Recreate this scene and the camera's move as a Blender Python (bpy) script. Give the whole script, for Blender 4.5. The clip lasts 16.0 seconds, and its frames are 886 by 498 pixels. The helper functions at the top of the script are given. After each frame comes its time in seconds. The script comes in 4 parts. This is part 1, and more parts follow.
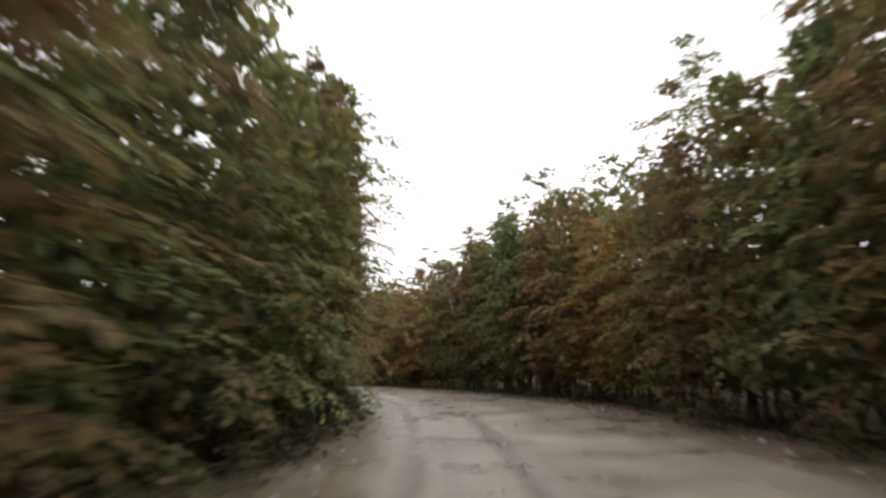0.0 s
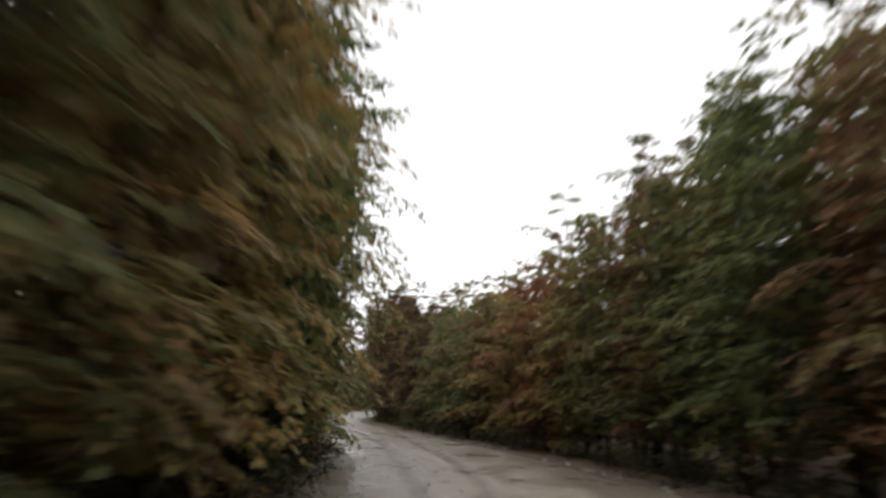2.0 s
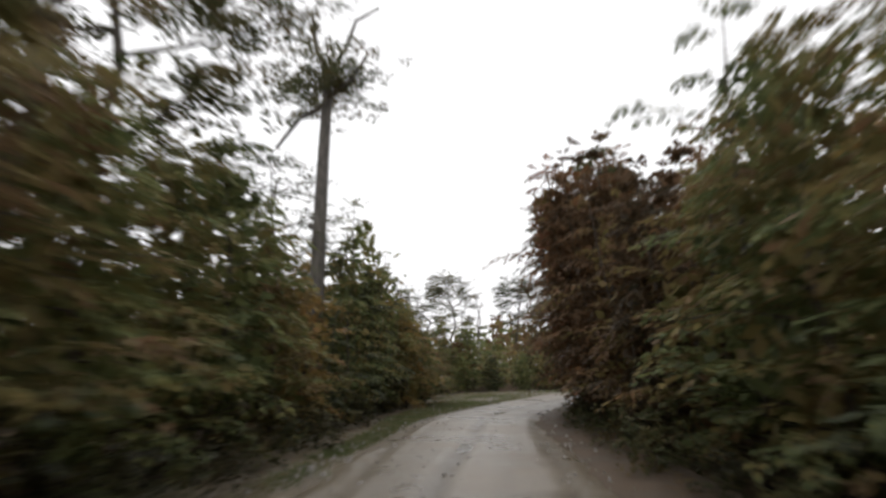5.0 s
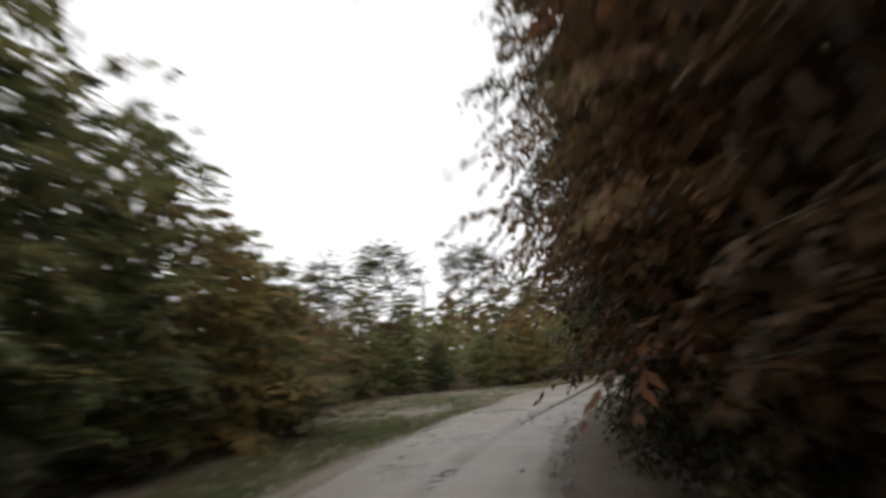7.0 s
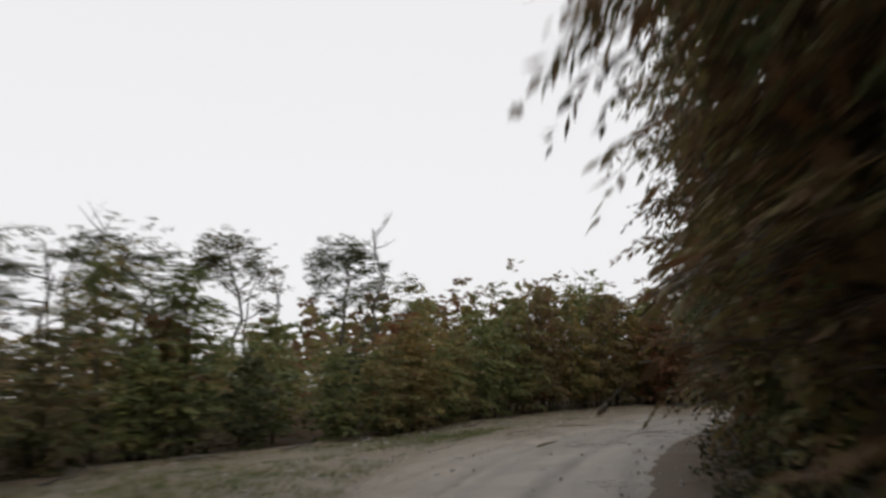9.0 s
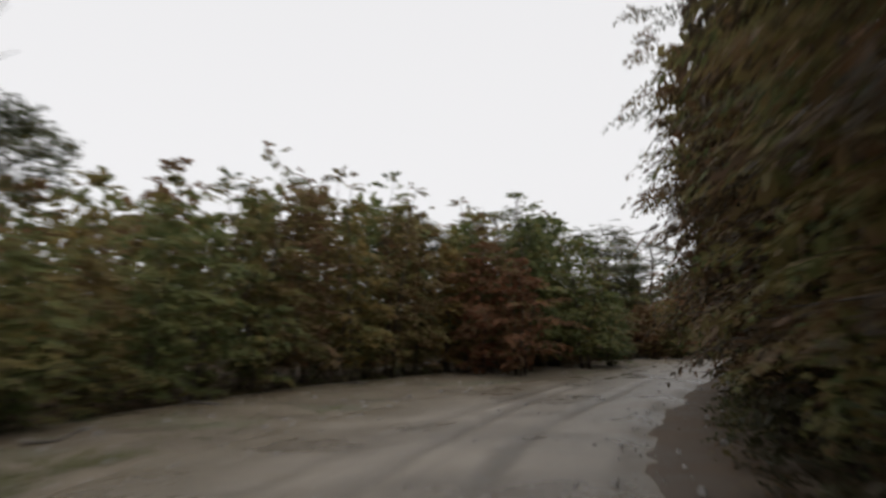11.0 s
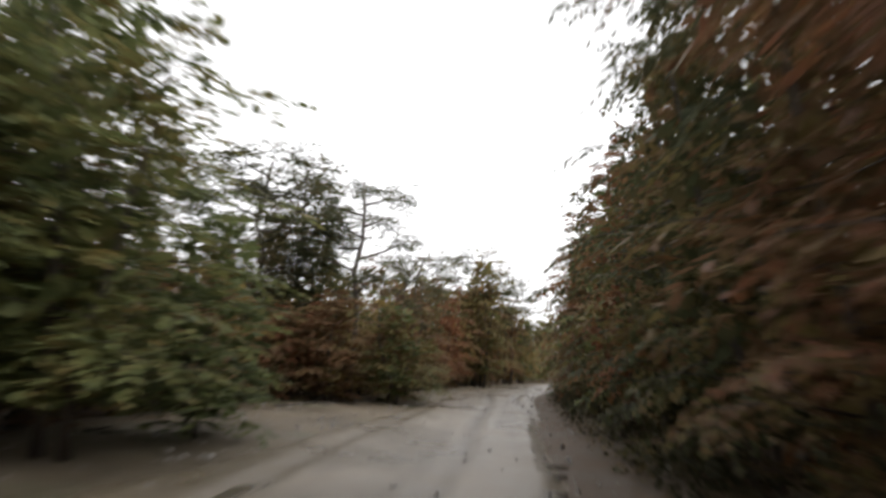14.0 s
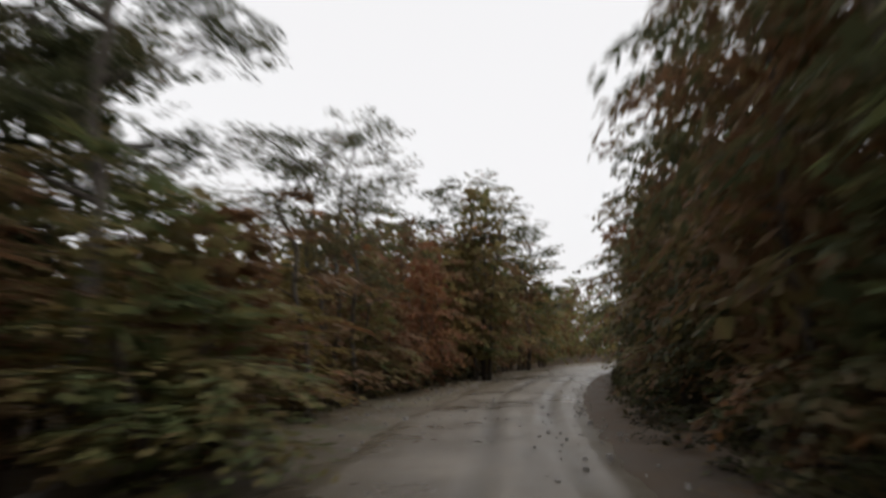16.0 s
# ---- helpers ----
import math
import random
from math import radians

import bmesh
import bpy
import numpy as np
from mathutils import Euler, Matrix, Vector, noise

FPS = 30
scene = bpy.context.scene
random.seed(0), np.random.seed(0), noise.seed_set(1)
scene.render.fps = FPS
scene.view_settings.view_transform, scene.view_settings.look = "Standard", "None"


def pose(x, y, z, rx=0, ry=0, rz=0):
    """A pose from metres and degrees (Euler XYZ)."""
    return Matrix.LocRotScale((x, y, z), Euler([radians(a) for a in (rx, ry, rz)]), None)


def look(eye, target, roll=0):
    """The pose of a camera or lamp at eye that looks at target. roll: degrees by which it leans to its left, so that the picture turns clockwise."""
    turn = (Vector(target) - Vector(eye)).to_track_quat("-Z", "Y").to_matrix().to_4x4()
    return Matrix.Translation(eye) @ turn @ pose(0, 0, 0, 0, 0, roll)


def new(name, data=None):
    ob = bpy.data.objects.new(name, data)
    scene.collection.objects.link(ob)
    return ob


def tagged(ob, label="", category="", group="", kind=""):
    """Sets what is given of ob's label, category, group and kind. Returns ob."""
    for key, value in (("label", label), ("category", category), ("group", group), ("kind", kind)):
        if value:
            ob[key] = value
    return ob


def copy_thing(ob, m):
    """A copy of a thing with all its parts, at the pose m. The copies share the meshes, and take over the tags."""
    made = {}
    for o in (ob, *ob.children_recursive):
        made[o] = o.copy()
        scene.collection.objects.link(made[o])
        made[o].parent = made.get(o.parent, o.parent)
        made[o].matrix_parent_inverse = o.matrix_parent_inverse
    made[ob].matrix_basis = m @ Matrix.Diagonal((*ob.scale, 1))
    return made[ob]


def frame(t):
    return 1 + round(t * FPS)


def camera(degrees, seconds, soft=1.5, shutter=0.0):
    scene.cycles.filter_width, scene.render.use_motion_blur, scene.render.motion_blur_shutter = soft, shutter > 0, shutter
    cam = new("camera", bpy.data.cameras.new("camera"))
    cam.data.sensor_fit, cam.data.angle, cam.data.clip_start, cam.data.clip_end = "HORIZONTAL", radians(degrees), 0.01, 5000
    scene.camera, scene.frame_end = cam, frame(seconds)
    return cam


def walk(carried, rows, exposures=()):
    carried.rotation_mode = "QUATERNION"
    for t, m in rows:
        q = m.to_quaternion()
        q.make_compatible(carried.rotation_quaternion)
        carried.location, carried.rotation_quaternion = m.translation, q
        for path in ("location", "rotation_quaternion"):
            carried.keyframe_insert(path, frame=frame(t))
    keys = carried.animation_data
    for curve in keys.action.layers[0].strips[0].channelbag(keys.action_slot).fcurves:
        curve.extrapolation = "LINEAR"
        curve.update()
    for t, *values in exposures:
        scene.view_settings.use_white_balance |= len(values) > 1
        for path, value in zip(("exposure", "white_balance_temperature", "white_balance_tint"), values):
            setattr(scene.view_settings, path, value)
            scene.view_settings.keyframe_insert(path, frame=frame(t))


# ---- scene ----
from collections import defaultdict

# ---------------------------------------------------------------- camera
# seconds, x, y, z, yaw, pitch, roll
ROWS = [
    (0.0, 0.00, 0.00, 1.50, 2.47, 9.39, 0.88),
    (0.5, 0.00, 4.25, 1.49, 1.85, 11.00, -1.58),
    (1.0, -0.11, 8.65, 1.47, 1.84, 12.50, -3.35),
    (1.5, -0.50, 13.26, 1.46, 7.78, 13.43, -3.87),
    (2.0, -0.84, 17.60, 1.45, 14.34, 12.53, -1.98),
    (2.5, -1.56, 21.81, 1.44, 16.99, 10.12, -1.02),
    (3.0, -2.53, 25.98, 1.42, 20.51, 9.52, -1.56),
    (3.5, -3.74, 29.96, 1.39, 25.03, 11.33, -1.63),
    (4.0, -5.08, 33.74, 1.35, 29.36, 10.43, -0.31),
    (4.5, -6.60, 37.34, 1.32, 31.66, 10.42, 0.03),
    (5.0, -8.25, 41.01, 1.28, 32.85, 10.22, 0.50),
    (5.5, -10.04, 44.72, 1.25, 33.29, 9.87, 1.04),
    (6.0, -11.96, 48.40, 1.22, 33.64, 9.49, 1.57),
    (6.5, -13.99, 52.03, 1.18, 34.44, 9.20, 2.02),
    (7.0, -15.89, 55.79, 1.15, 28.88, 9.42, 2.86),
    (7.5, -17.90, 59.25, 1.10, 24.92, 9.62, 2.08),
    (8.0, -19.45, 62.90, 1.07, 22.30, 10.21, 2.43),
    (8.5, -20.62, 66.64, 1.03, 20.25, 9.90, 1.65),
    (9.0, -21.72, 70.34, 1.00, 19.16, 11.82, 1.57),
    (9.5, -22.49, 74.10, 0.98, 15.51, 10.04, 0.33),
    (10.0, -22.99, 77.96, 0.97, 10.56, 8.75, 0.29),
    (10.5, -23.25, 81.91, 0.95, 6.07, 7.97, 0.30),
    (11.0, -23.18, 85.91, 0.95, 2.11, 7.95, 0.35),
    (11.5, -22.75, 89.93, 0.94, -1.39, 8.74, 0.38),
    (12.0, -22.00, 93.94, 0.94, -4.64, 10.16, 0.37),
    (12.5, -20.82, 97.95, 0.94, -11.19, 8.48, 0.58),
    (13.0, -19.32, 101.77, 0.95, -17.00, 7.84, -0.23),
    (13.5, -17.74, 105.45, 0.96, -19.24, 8.69, -2.22),
    (14.0, -16.08, 109.13, 0.98, -21.82, 10.12, -2.79),
    (14.5, -14.29, 112.80, 0.99, -22.49, 13.61, -3.14),
    (15.0, -12.38, 116.42, 1.01, -22.32, 10.59, -2.88),
    (15.5, -10.47, 120.21, 1.04, -20.37, 10.73, -0.88),
    (16.0, -8.69, 123.66, 1.07, -20.56, 8.73, 1.01),
]
cam = camera(67.7, 16.0, soft=2.7, shutter=0.9)
walk(cam, [(t, pose(x, y, z, 90 + pitch, roll, yaw)) for t, x, y, z, yaw, pitch, roll in ROWS],
     exposures=[(0.0, 0.84), (1.5, 0.88), (2.0, 0.5), (2.5, 0.5), (3.5, 0.62), (4.0, 0.5), (6.5, 0.18), (7.0, 0.22), (7.5, 0.06), (8.5, -0.05), (9.5, -0.2), (12.0, 0.04), (12.5, 0.34), (13.0, 0.7), (13.5, 0.74), (14.0, 0.62), (14.5, 0.18), (15.0, -0.04), (16.0, -0.05)])

# ---------------------------------------------------------------- light
SUN_ELEVATION, SUN_TURN = 48.0, 150.0
world = bpy.data.worlds.new("overcast")
scene.world = world
world.use_nodes = True
wn, wl = world.node_tree.nodes, world.node_tree.links
wn.clear()
sky = wn.new("ShaderNodeTexSky")
sky.sky_type = "NISHITA"
sky.sun_disc = False
sky.sun_elevation = radians(SUN_ELEVATION)
sky.sun_rotation = radians(SUN_TURN)
sky.air_density, sky.dust_density = 1.5, 4.0
grey = wn.new("ShaderNodeHueSaturation")
grey.inputs["Saturation"].default_value = 0.08
cloud = wn.new("ShaderNodeMixRGB")
cloud.inputs["Fac"].default_value = 0.75
cloud.inputs["Color2"].default_value = (11.5, 11.4, 11.6, 1)
back = wn.new("ShaderNodeBackground")
back.inputs["Strength"].default_value = 0.10
wout = wn.new("ShaderNodeOutputWorld")
wl.new(sky.outputs[0], grey.inputs["Color"])
wl.new(grey.outputs[0], cloud.inputs["Color1"])
wl.new(cloud.outputs[0], back.inputs["Color"])
wl.new(back.outputs[0], wout.inputs["Surface"])
sun_data = bpy.data.lights.new("sun", "SUN")
sun_data.energy, sun_data.angle, sun_data.color = 0.6, radians(40), (1.0, 0.97, 0.93)
sun = new("sun", sun_data)
sun.matrix_world = look((0, 0, 60), (0 - 60 * math.sin(radians(SUN_TURN)) / math.tan(radians(SUN_ELEVATION)),
                                     0 - 60 * math.cos(radians(SUN_TURN)) / math.tan(radians(SUN_ELEVATION)), 0))


# ---------------------------------------------------------------- materials
def material(name):
    m = bpy.data.materials.new(name)
    m.use_nodes = True
    return m, m.node_tree.nodes, m.node_tree.links, m.node_tree.nodes["Principled BSDF"]


def ramp(nodes, stops):
    r = nodes.new("ShaderNodeValToRGB")
    els = r.color_ramp.elements
    while len(els) < len(stops):
        els.new(0.5)
    for e, (p, c) in zip(els, stops):
        e.position, e.color = p, (*c, 1)
    return r


def noise_node(nodes, links, scale, detail=4.0, coord=None, rough=0.6):
    n = nodes.new("ShaderNodeTexNoise")
    n.inputs["Scale"].default_value, n.inputs["Detail"].default_value, n.inputs["Roughness"].default_value = scale, detail, rough
    if coord is not None:
        links.new(coord, n.inputs["Vector"])
    return n


def leaf_material(name, tones):
    """Foliage: every leaf draws its colour from the tones, shifted over the crown in patches."""
    m, nodes, links, bsdf = material(name)
    geo, info, tex = nodes.new("ShaderNodeNewGeometry"), nodes.new("ShaderNodeObjectInfo"), nodes.new("ShaderNodeTexCoord")
    patch = noise_node(nodes, links, 0.9, 2.0, tex.outputs["Object"])
    a = nodes.new("ShaderNodeMath")
    a.operation = "MULTIPLY_ADD"
    a.inputs[1].default_value = 0.34
    links.new(geo.outputs["Random Per Island"], a.inputs[0])
    b = nodes.new("ShaderNodeMath")
    b.operation = "MULTIPLY_ADD"
    b.inputs[1].default_value, b.inputs[2].default_value = 1.5, -0.62
    links.new(patch.outputs["Fac"], b.inputs[0])
    c = nodes.new("ShaderNodeMath")
    c.operation = "MULTIPLY_ADD"
    c.inputs[1].default_value = 0.36
    links.new(info.outputs["Random"], c.inputs[0])
    links.new(b.outputs[0], c.inputs[2])
    links.new(c.outputs[0], a.inputs[2])
    r = ramp(nodes, tones)
    links.new(a.outputs[0], r.inputs["Fac"])
    links.new(r.outputs["Color"], bsdf.inputs["Base Color"])
    bsdf.inputs["Roughness"].default_value = 0.5
    bsdf.inputs["Specular IOR Level"].default_value = 0.16
    thin = nodes.new("ShaderNodeBsdfTranslucent")
    links.new(r.outputs["Color"], thin.inputs["Color"])
    mix = nodes.new("ShaderNodeMixShader")
    mix.inputs["Fac"].default_value = 0.45
    links.new(bsdf.outputs[0], mix.inputs[1])
    links.new(thin.outputs[0], mix.inputs[2])
    links.new(mix.outputs[0], nodes["Material Output"].inputs["Surface"])
    return m


DARK_GREEN, GREEN, LEAF, OLIVE = (0.068, 0.082, 0.040), (0.126, 0.152, 0.062), (0.200, 0.208, 0.078), (0.205, 0.164, 0.064)
YELLOW, ORANGE, RUSSET, BROWN = (0.290, 0.208, 0.070), (0.270, 0.138, 0.056), (0.22, 0.096, 0.054), (0.178, 0.114, 0.064)
leaf_green = leaf_material("leaf_green", [(0.0, DARK_GREEN), (0.32, GREEN), (0.55, LEAF), (0.74, OLIVE), (0.92, YELLOW)])
leaf_olive = leaf_material("leaf_olive", [(0.0, DARK_GREEN), (0.25, GREEN), (0.5, OLIVE), (0.78, BROWN), (1.0, ORANGE)])
leaf_amber = leaf_material("leaf_amber", [(0.0, GREEN), (0.3, OLIVE), (0.55, YELLOW), (0.8, ORANGE), (1.0, BROWN)])
leaf_russet = leaf_material("leaf_russet", [(0.0, OLIVE), (0.25, BROWN), (0.55, RUSSET), (0.8, ORANGE), (1.0, BROWN)])
leaf_brown = leaf_material("leaf_brown", [(0.0, DARK_GREEN), (0.25, OLIVE), (0.5, BROWN), (0.8, (0.17, 0.085, 0.04)), (1.0, ORANGE)])
leaf_dark = leaf_material("leaf_dark", [(0.0, (0.040, 0.050, 0.028)), (0.45, (0.086, 0.094, 0.044)), (0.75, (0.13, 0.105, 0.048)), (1.0, BROWN)])
# darkened brown leaves: the inner side's shade is put into the base colour
leaf_brown_shaded = leaf_material("leaf_brown_shaded", [(0.0, (0.040, 0.036, 0.022)), (0.35, (0.080, 0.056, 0.033)), (0.7, (0.132, 0.076, 0.040)), (1.0, (0.17, 0.094, 0.045))])
# undergrowth leaves, base colour darkened to stand for the shade under the crowns
leaf_shade = leaf_material("leaf_shade", [(0.0, (0.022, 0.026, 0.014)), (0.5, (0.045, 0.044, 0.022)), (1.0, (0.075, 0.05, 0.026))])


def bark_material(name, dark, light):
    m, nodes, links, bsdf = material(name)
    tex = nodes.new("ShaderNodeTexCoord")
    stretch = nodes.new("ShaderNodeMapping")
    stretch.inputs["Scale"].default_value = (9, 9, 1.6)
    links.new(tex.outputs["Object"], stretch.inputs["Vector"])
    n = noise_node(nodes, links, 1.6, 6.0, stretch.outputs[0])
    moss = noise_node(nodes, links, 0.8, 3.0, tex.outputs["Object"])
    r = ramp(nodes, [(0.3, dark), (0.7, light)])
    links.new(n.outputs["Fac"], r.inputs["Fac"])
    mr = ramp(nodes, [(0.55, (0, 0, 0)), (0.7, (0.6, 0.6, 0.6))])
    links.new(moss.outputs["Fac"], mr.inputs["Fac"])
    mix = nodes.new("ShaderNodeMixRGB")
    mix.inputs["Color2"].default_value = (0.10, 0.11, 0.06, 1)
    links.new(mr.outputs["Color"], mix.inputs["Fac"])
    links.new(r.outputs["Color"], mix.inputs["Color1"])
    links.new(mix.outputs[0], bsdf.inputs["Base Color"])
    bsdf.inputs["Roughness"].default_value = 0.8
    bump = nodes.new("ShaderNodeBump")
    bump.inputs["Strength"].default_value, bump.inputs["Distance"].default_value = 0.7, 0.03
    links.new(n.outputs["Fac"], bump.inputs["Height"])
    links.new(bump.outputs[0], bsdf.inputs["Normal"])
    return m


bark = bark_material("bark", (0.035, 0.028, 0.022), (0.12, 0.10, 0.08))
dead_wood = bark_material("dead_wood", (0.035, 0.031, 0.027), (0.13, 0.115, 0.10))


def ground_material(name, stops, scale, bump_scale, bump_depth, rough=(0.5, 0.9)):
    m, nodes, links, bsdf = material(name)
    tex = nodes.new("ShaderNodeTexCoord")
    big = noise_node(nodes, links, scale, 5.0, tex.outputs["Object"])
    small = noise_node(nodes, links, bump_scale, 6.0, tex.outputs["Object"], 0.7)
    add = nodes.new("ShaderNodeMixRGB")
    add.inputs["Fac"].default_value = 0.45
    links.new(big.outputs["Fac"], add.inputs["Color1"])
    links.new(small.outputs["Fac"], add.inputs["Color2"])
    r = ramp(nodes, stops)
    links.new(add.outputs[0], r.inputs["Fac"])
    links.new(r.outputs["Color"], bsdf.inputs["Base Color"])
    wet = ramp(nodes, [(0.35, (rough[0],) * 3), (0.65, (rough[1],) * 3)])
    links.new(big.outputs["Fac"], wet.inputs["Fac"])
    links.new(wet.outputs["Color"], bsdf.inputs["Roughness"])
    bump = nodes.new("ShaderNodeBump")
    bump.inputs["Strength"].default_value, bump.inputs["Distance"].default_value = 0.8, bump_depth
    links.new(small.outputs["Fac"], bump.inputs["Height"])
    links.new(bump.outputs[0], bsdf.inputs["Normal"])
    return m


litter = ground_material("leaf_litter", [(0.3, (0.035, 0.026, 0.018)), (0.5, (0.075, 0.052, 0.032)), (0.7, (0.11, 0.07, 0.04))], 0.7, 22.0, 0.03, (0.7, 0.95))
litter.node_tree.nodes["Principled BSDF"].inputs["Specular IOR Level"].default_value = 0.15
damp_litter = ground_material("damp_litter", [(0.3, (0.052, 0.038, 0.025)), (0.5, (0.100, 0.070, 0.045)), (0.7, (0.15, 0.105, 0.068))], 0.9, 26.0, 0.03, (0.6, 0.9))
gravel = ground_material("wet_gravel", [(0.36, (0.102, 0.082, 0.060)), (0.5, (0.195, 0.163, 0.126)), (0.66, (0.32, 0.275, 0.22))], 0.45, 40.0, 0.012, (0.22, 0.5))
gn, gl = gravel.node_tree.nodes, gravel.node_tree.links
mud_at = gn.new("ShaderNodeAttribute")
mud_at.attribute_name = "mud"
mud_mix = gn.new("ShaderNodeMixRGB")
mud_mix.inputs["Color2"].default_value = (0.085, 0.069, 0.048, 1)
mud_fac = gn.new("ShaderNodeMath")
mud_fac.operation = "MULTIPLY"
mud_fac.inputs[1].default_value = 0.85
gb = gn["Principled BSDF"]
gl.new(mud_at.outputs["Fac"], mud_fac.inputs[0])
gl.new(mud_fac.outputs[0], mud_mix.inputs["Fac"])
gl.new(gb.inputs["Base Color"].links[0].from_socket, mud_mix.inputs["Color1"])
edge_at = gn.new("ShaderNodeAttribute")
edge_at.attribute_name = "edge"
g_tex = gn.new("ShaderNodeTexCoord")
edge_noise = noise_node(gn, gl, 1.3, 7.0, g_tex.outputs["Object"], 0.7)
edge_sum = gn.new("ShaderNodeMath")
edge_sum.operation = "MULTIPLY_ADD"
edge_sum.inputs[1].default_value = 1.6
gl.new(edge_noise.outputs["Fac"], edge_sum.inputs[0])
gl.new(edge_at.outputs["Fac"], edge_sum.inputs[2])
edge_mask = ramp(gn, [(0.5, (0, 0, 0)), (0.98, (1, 1, 1))])
edge_half = gn.new("ShaderNodeMath")
edge_half.operation = "MULTIPLY"
edge_half.inputs[1].default_value = 0.6
gl.new(edge_sum.outputs[0], edge_half.inputs[0])
gl.new(edge_half.outputs[0], edge_mask.inputs["Fac"])
edge_mix = gn.new("ShaderNodeMixRGB")
edge_mix.inputs["Color2"].default_value = (0.145, 0.116, 0.078, 1)
gl.new(edge_mask.outputs["Color"], edge_mix.inputs["Fac"])
gl.new(mud_mix.outputs[0], edge_mix.inputs["Color1"])
gl.new(edge_mix.outputs[0], gb.inputs["Base Color"])
verge_soil = ground_material("verge_soil", [(0.3, (0.074, 0.058, 0.038)), (0.5, (0.132, 0.104, 0.070)), (0.7, (0.215, 0.176, 0.126))], 0.6, 28.0, 0.025, (0.4, 0.8))
vn, vl = verge_soil.node_tree.nodes, verge_soil.node_tree.links
vb = vn["Principled BSDF"]
v_tex = vn.new("ShaderNodeTexCoord")
moss_noise = noise_node(vn, vl, 0.35, 7.0, v_tex.outputs["Object"], 0.72)
moss_mask = ramp(vn, [(0.51, (0, 0, 0)), (0.66, (0.75, 0.75, 0.75))])
vl.new(moss_noise.outputs["Fac"], moss_mask.inputs["Fac"])
moss_mix = vn.new("ShaderNodeMixRGB")
moss_mix.inputs["Color2"].default_value = (0.092, 0.102, 0.054, 1)
vl.new(moss_mask.outputs["Color"], moss_mix.inputs["Fac"])
vl.new(vb.inputs["Base Color"].links[0].from_socket, moss_mix.inputs["Color1"])
vl.new(moss_mix.outputs[0], vb.inputs["Base Color"])
water, _n, _l, _b = material("puddle_water")
_b.inputs["Base Color"].default_value = (0.095, 0.08, 0.06, 1)
_b.inputs["Roughness"].default_value = 0.16
stone_grey = ground_material("stone", [(0.3, (0.2, 0.19, 0.175)), (0.7, (0.40, 0.38, 0.36))], 3.0, 30.0, 0.01)
grass_blade = leaf_material("grass_blade", [(0.0, (0.065, 0.09, 0.035)), (0.5, (0.12, 0.14, 0.06)), (1.0, (0.2, 0.17, 0.09))])

# ---------------------------------------------------------------- the road's line
HEAD = [(-3.0, 0.02, -24.5), (-1.5, 0.01, -12.2)]
TAIL = [(16.6, -6.3, 128.2), (17.4, -3.3, 134.3), (18.2, 0.2, 140.8), (19.6, 7.9, 151.8), (20.6, 14.4, 159.6), (22.2, 26.0, 171.0), (25.0, 49.0, 184.0)]
LINE = HEAD + [(t, x, y) for t, x, y, *_ in ROWS] + TAIL
LT, LX, LY = (np.array(c, float) for c in zip(*LINE))
SS = np.arange(-3.0, 25.01, 0.05)


def smooth(v, n=9):
    pad = np.concatenate([v[0] + (np.arange(-n, 0)) * (v[1] - v[0]), v, v[-1] + np.arange(1, n + 1) * (v[-1] - v[-2])])
    return np.convolve(pad, np.ones(2 * n + 1) / (2 * n + 1), "valid")


CX, CY = smooth(np.interp(SS, LT, LX)), smooth(np.interp(SS, LT, LY))
HX, HY = np.gradient(CX), np.gradient(CY)
HL = np.hypot(HX, HY)
HX, HY = HX / HL, HY / HL


def terrain(y):
    return np.interp(y, [-40, 0, 18, 34, 50, 66, 80, 92, 104, 116, 126, 160, 260], [0.1, 0, -0.07, -0.19, -0.33, -0.48, -0.56, -0.57, -0.53, -0.42, -0.33, -0.25, -0.2])


def spot(s, off):
    """The plan's place at the line's station s, off metres to its right."""
    x, y = np.interp(s, SS, CX), np.interp(s, SS, CY)
    hx, hy = np.interp(s, SS, HX), np.interp(s, SS, HY)
    return float(x + off * hy), float(y - off * hx)


# metres from the line: hedge feet and the edges of the gravel
def foot_left(s):
    return np.interp(s, [-3, 1.3, 1.6, 2.3, 2.6, 4, 5, 6, 7.2, 8.5, 9.4, 10, 10.6, 11.1, 11.7, 12.4, 13.2, 14.4, 15.2, 16.4, 17.5, 18.5, 25],
                     [-2.5, -2.5, -1.85, -1.85, -2.4, -2.5, -3.1, -3.7, -3.6, -4.9, -6.4, -9.3, -10.4, -8.6, -7.6, -9.2, -9.8, -8.8, -7.0, -6.3, -3.8, -3.2, -3.2])


def foot_right(s):
    return np.interp(s, [-3, 2.5, 3.4, 4.2, 5.2, 6, 8, 16, 17, 18.2, 25], [5.6, 5.6, 4.8, 4.1, 3.0, 2.1, 1.7, 1.7, 1.9, 2.5, 3])


def edge_left(s):
    return np.interp(s, [-3, 4, 6, 8, 9, 10, 11, 12, 13, 14.5, 16.4, 17.4, 25], [-2.0, -2.1, -3.1, -3.0, -2.8, -3.2, -5.0, -5.8, -5.6, -4.4, -3.0, -2.6, -2.5])


def edge_right(s):
    return np.interp(s, [-3, 2.5, 3.4, 4.2, 5.2, 6, 8, 16, 18, 25], [5.2, 5.2, 4.4, 3.7, 2.6, 1.5, 1.05, 1.1, 1.6, 2.2])


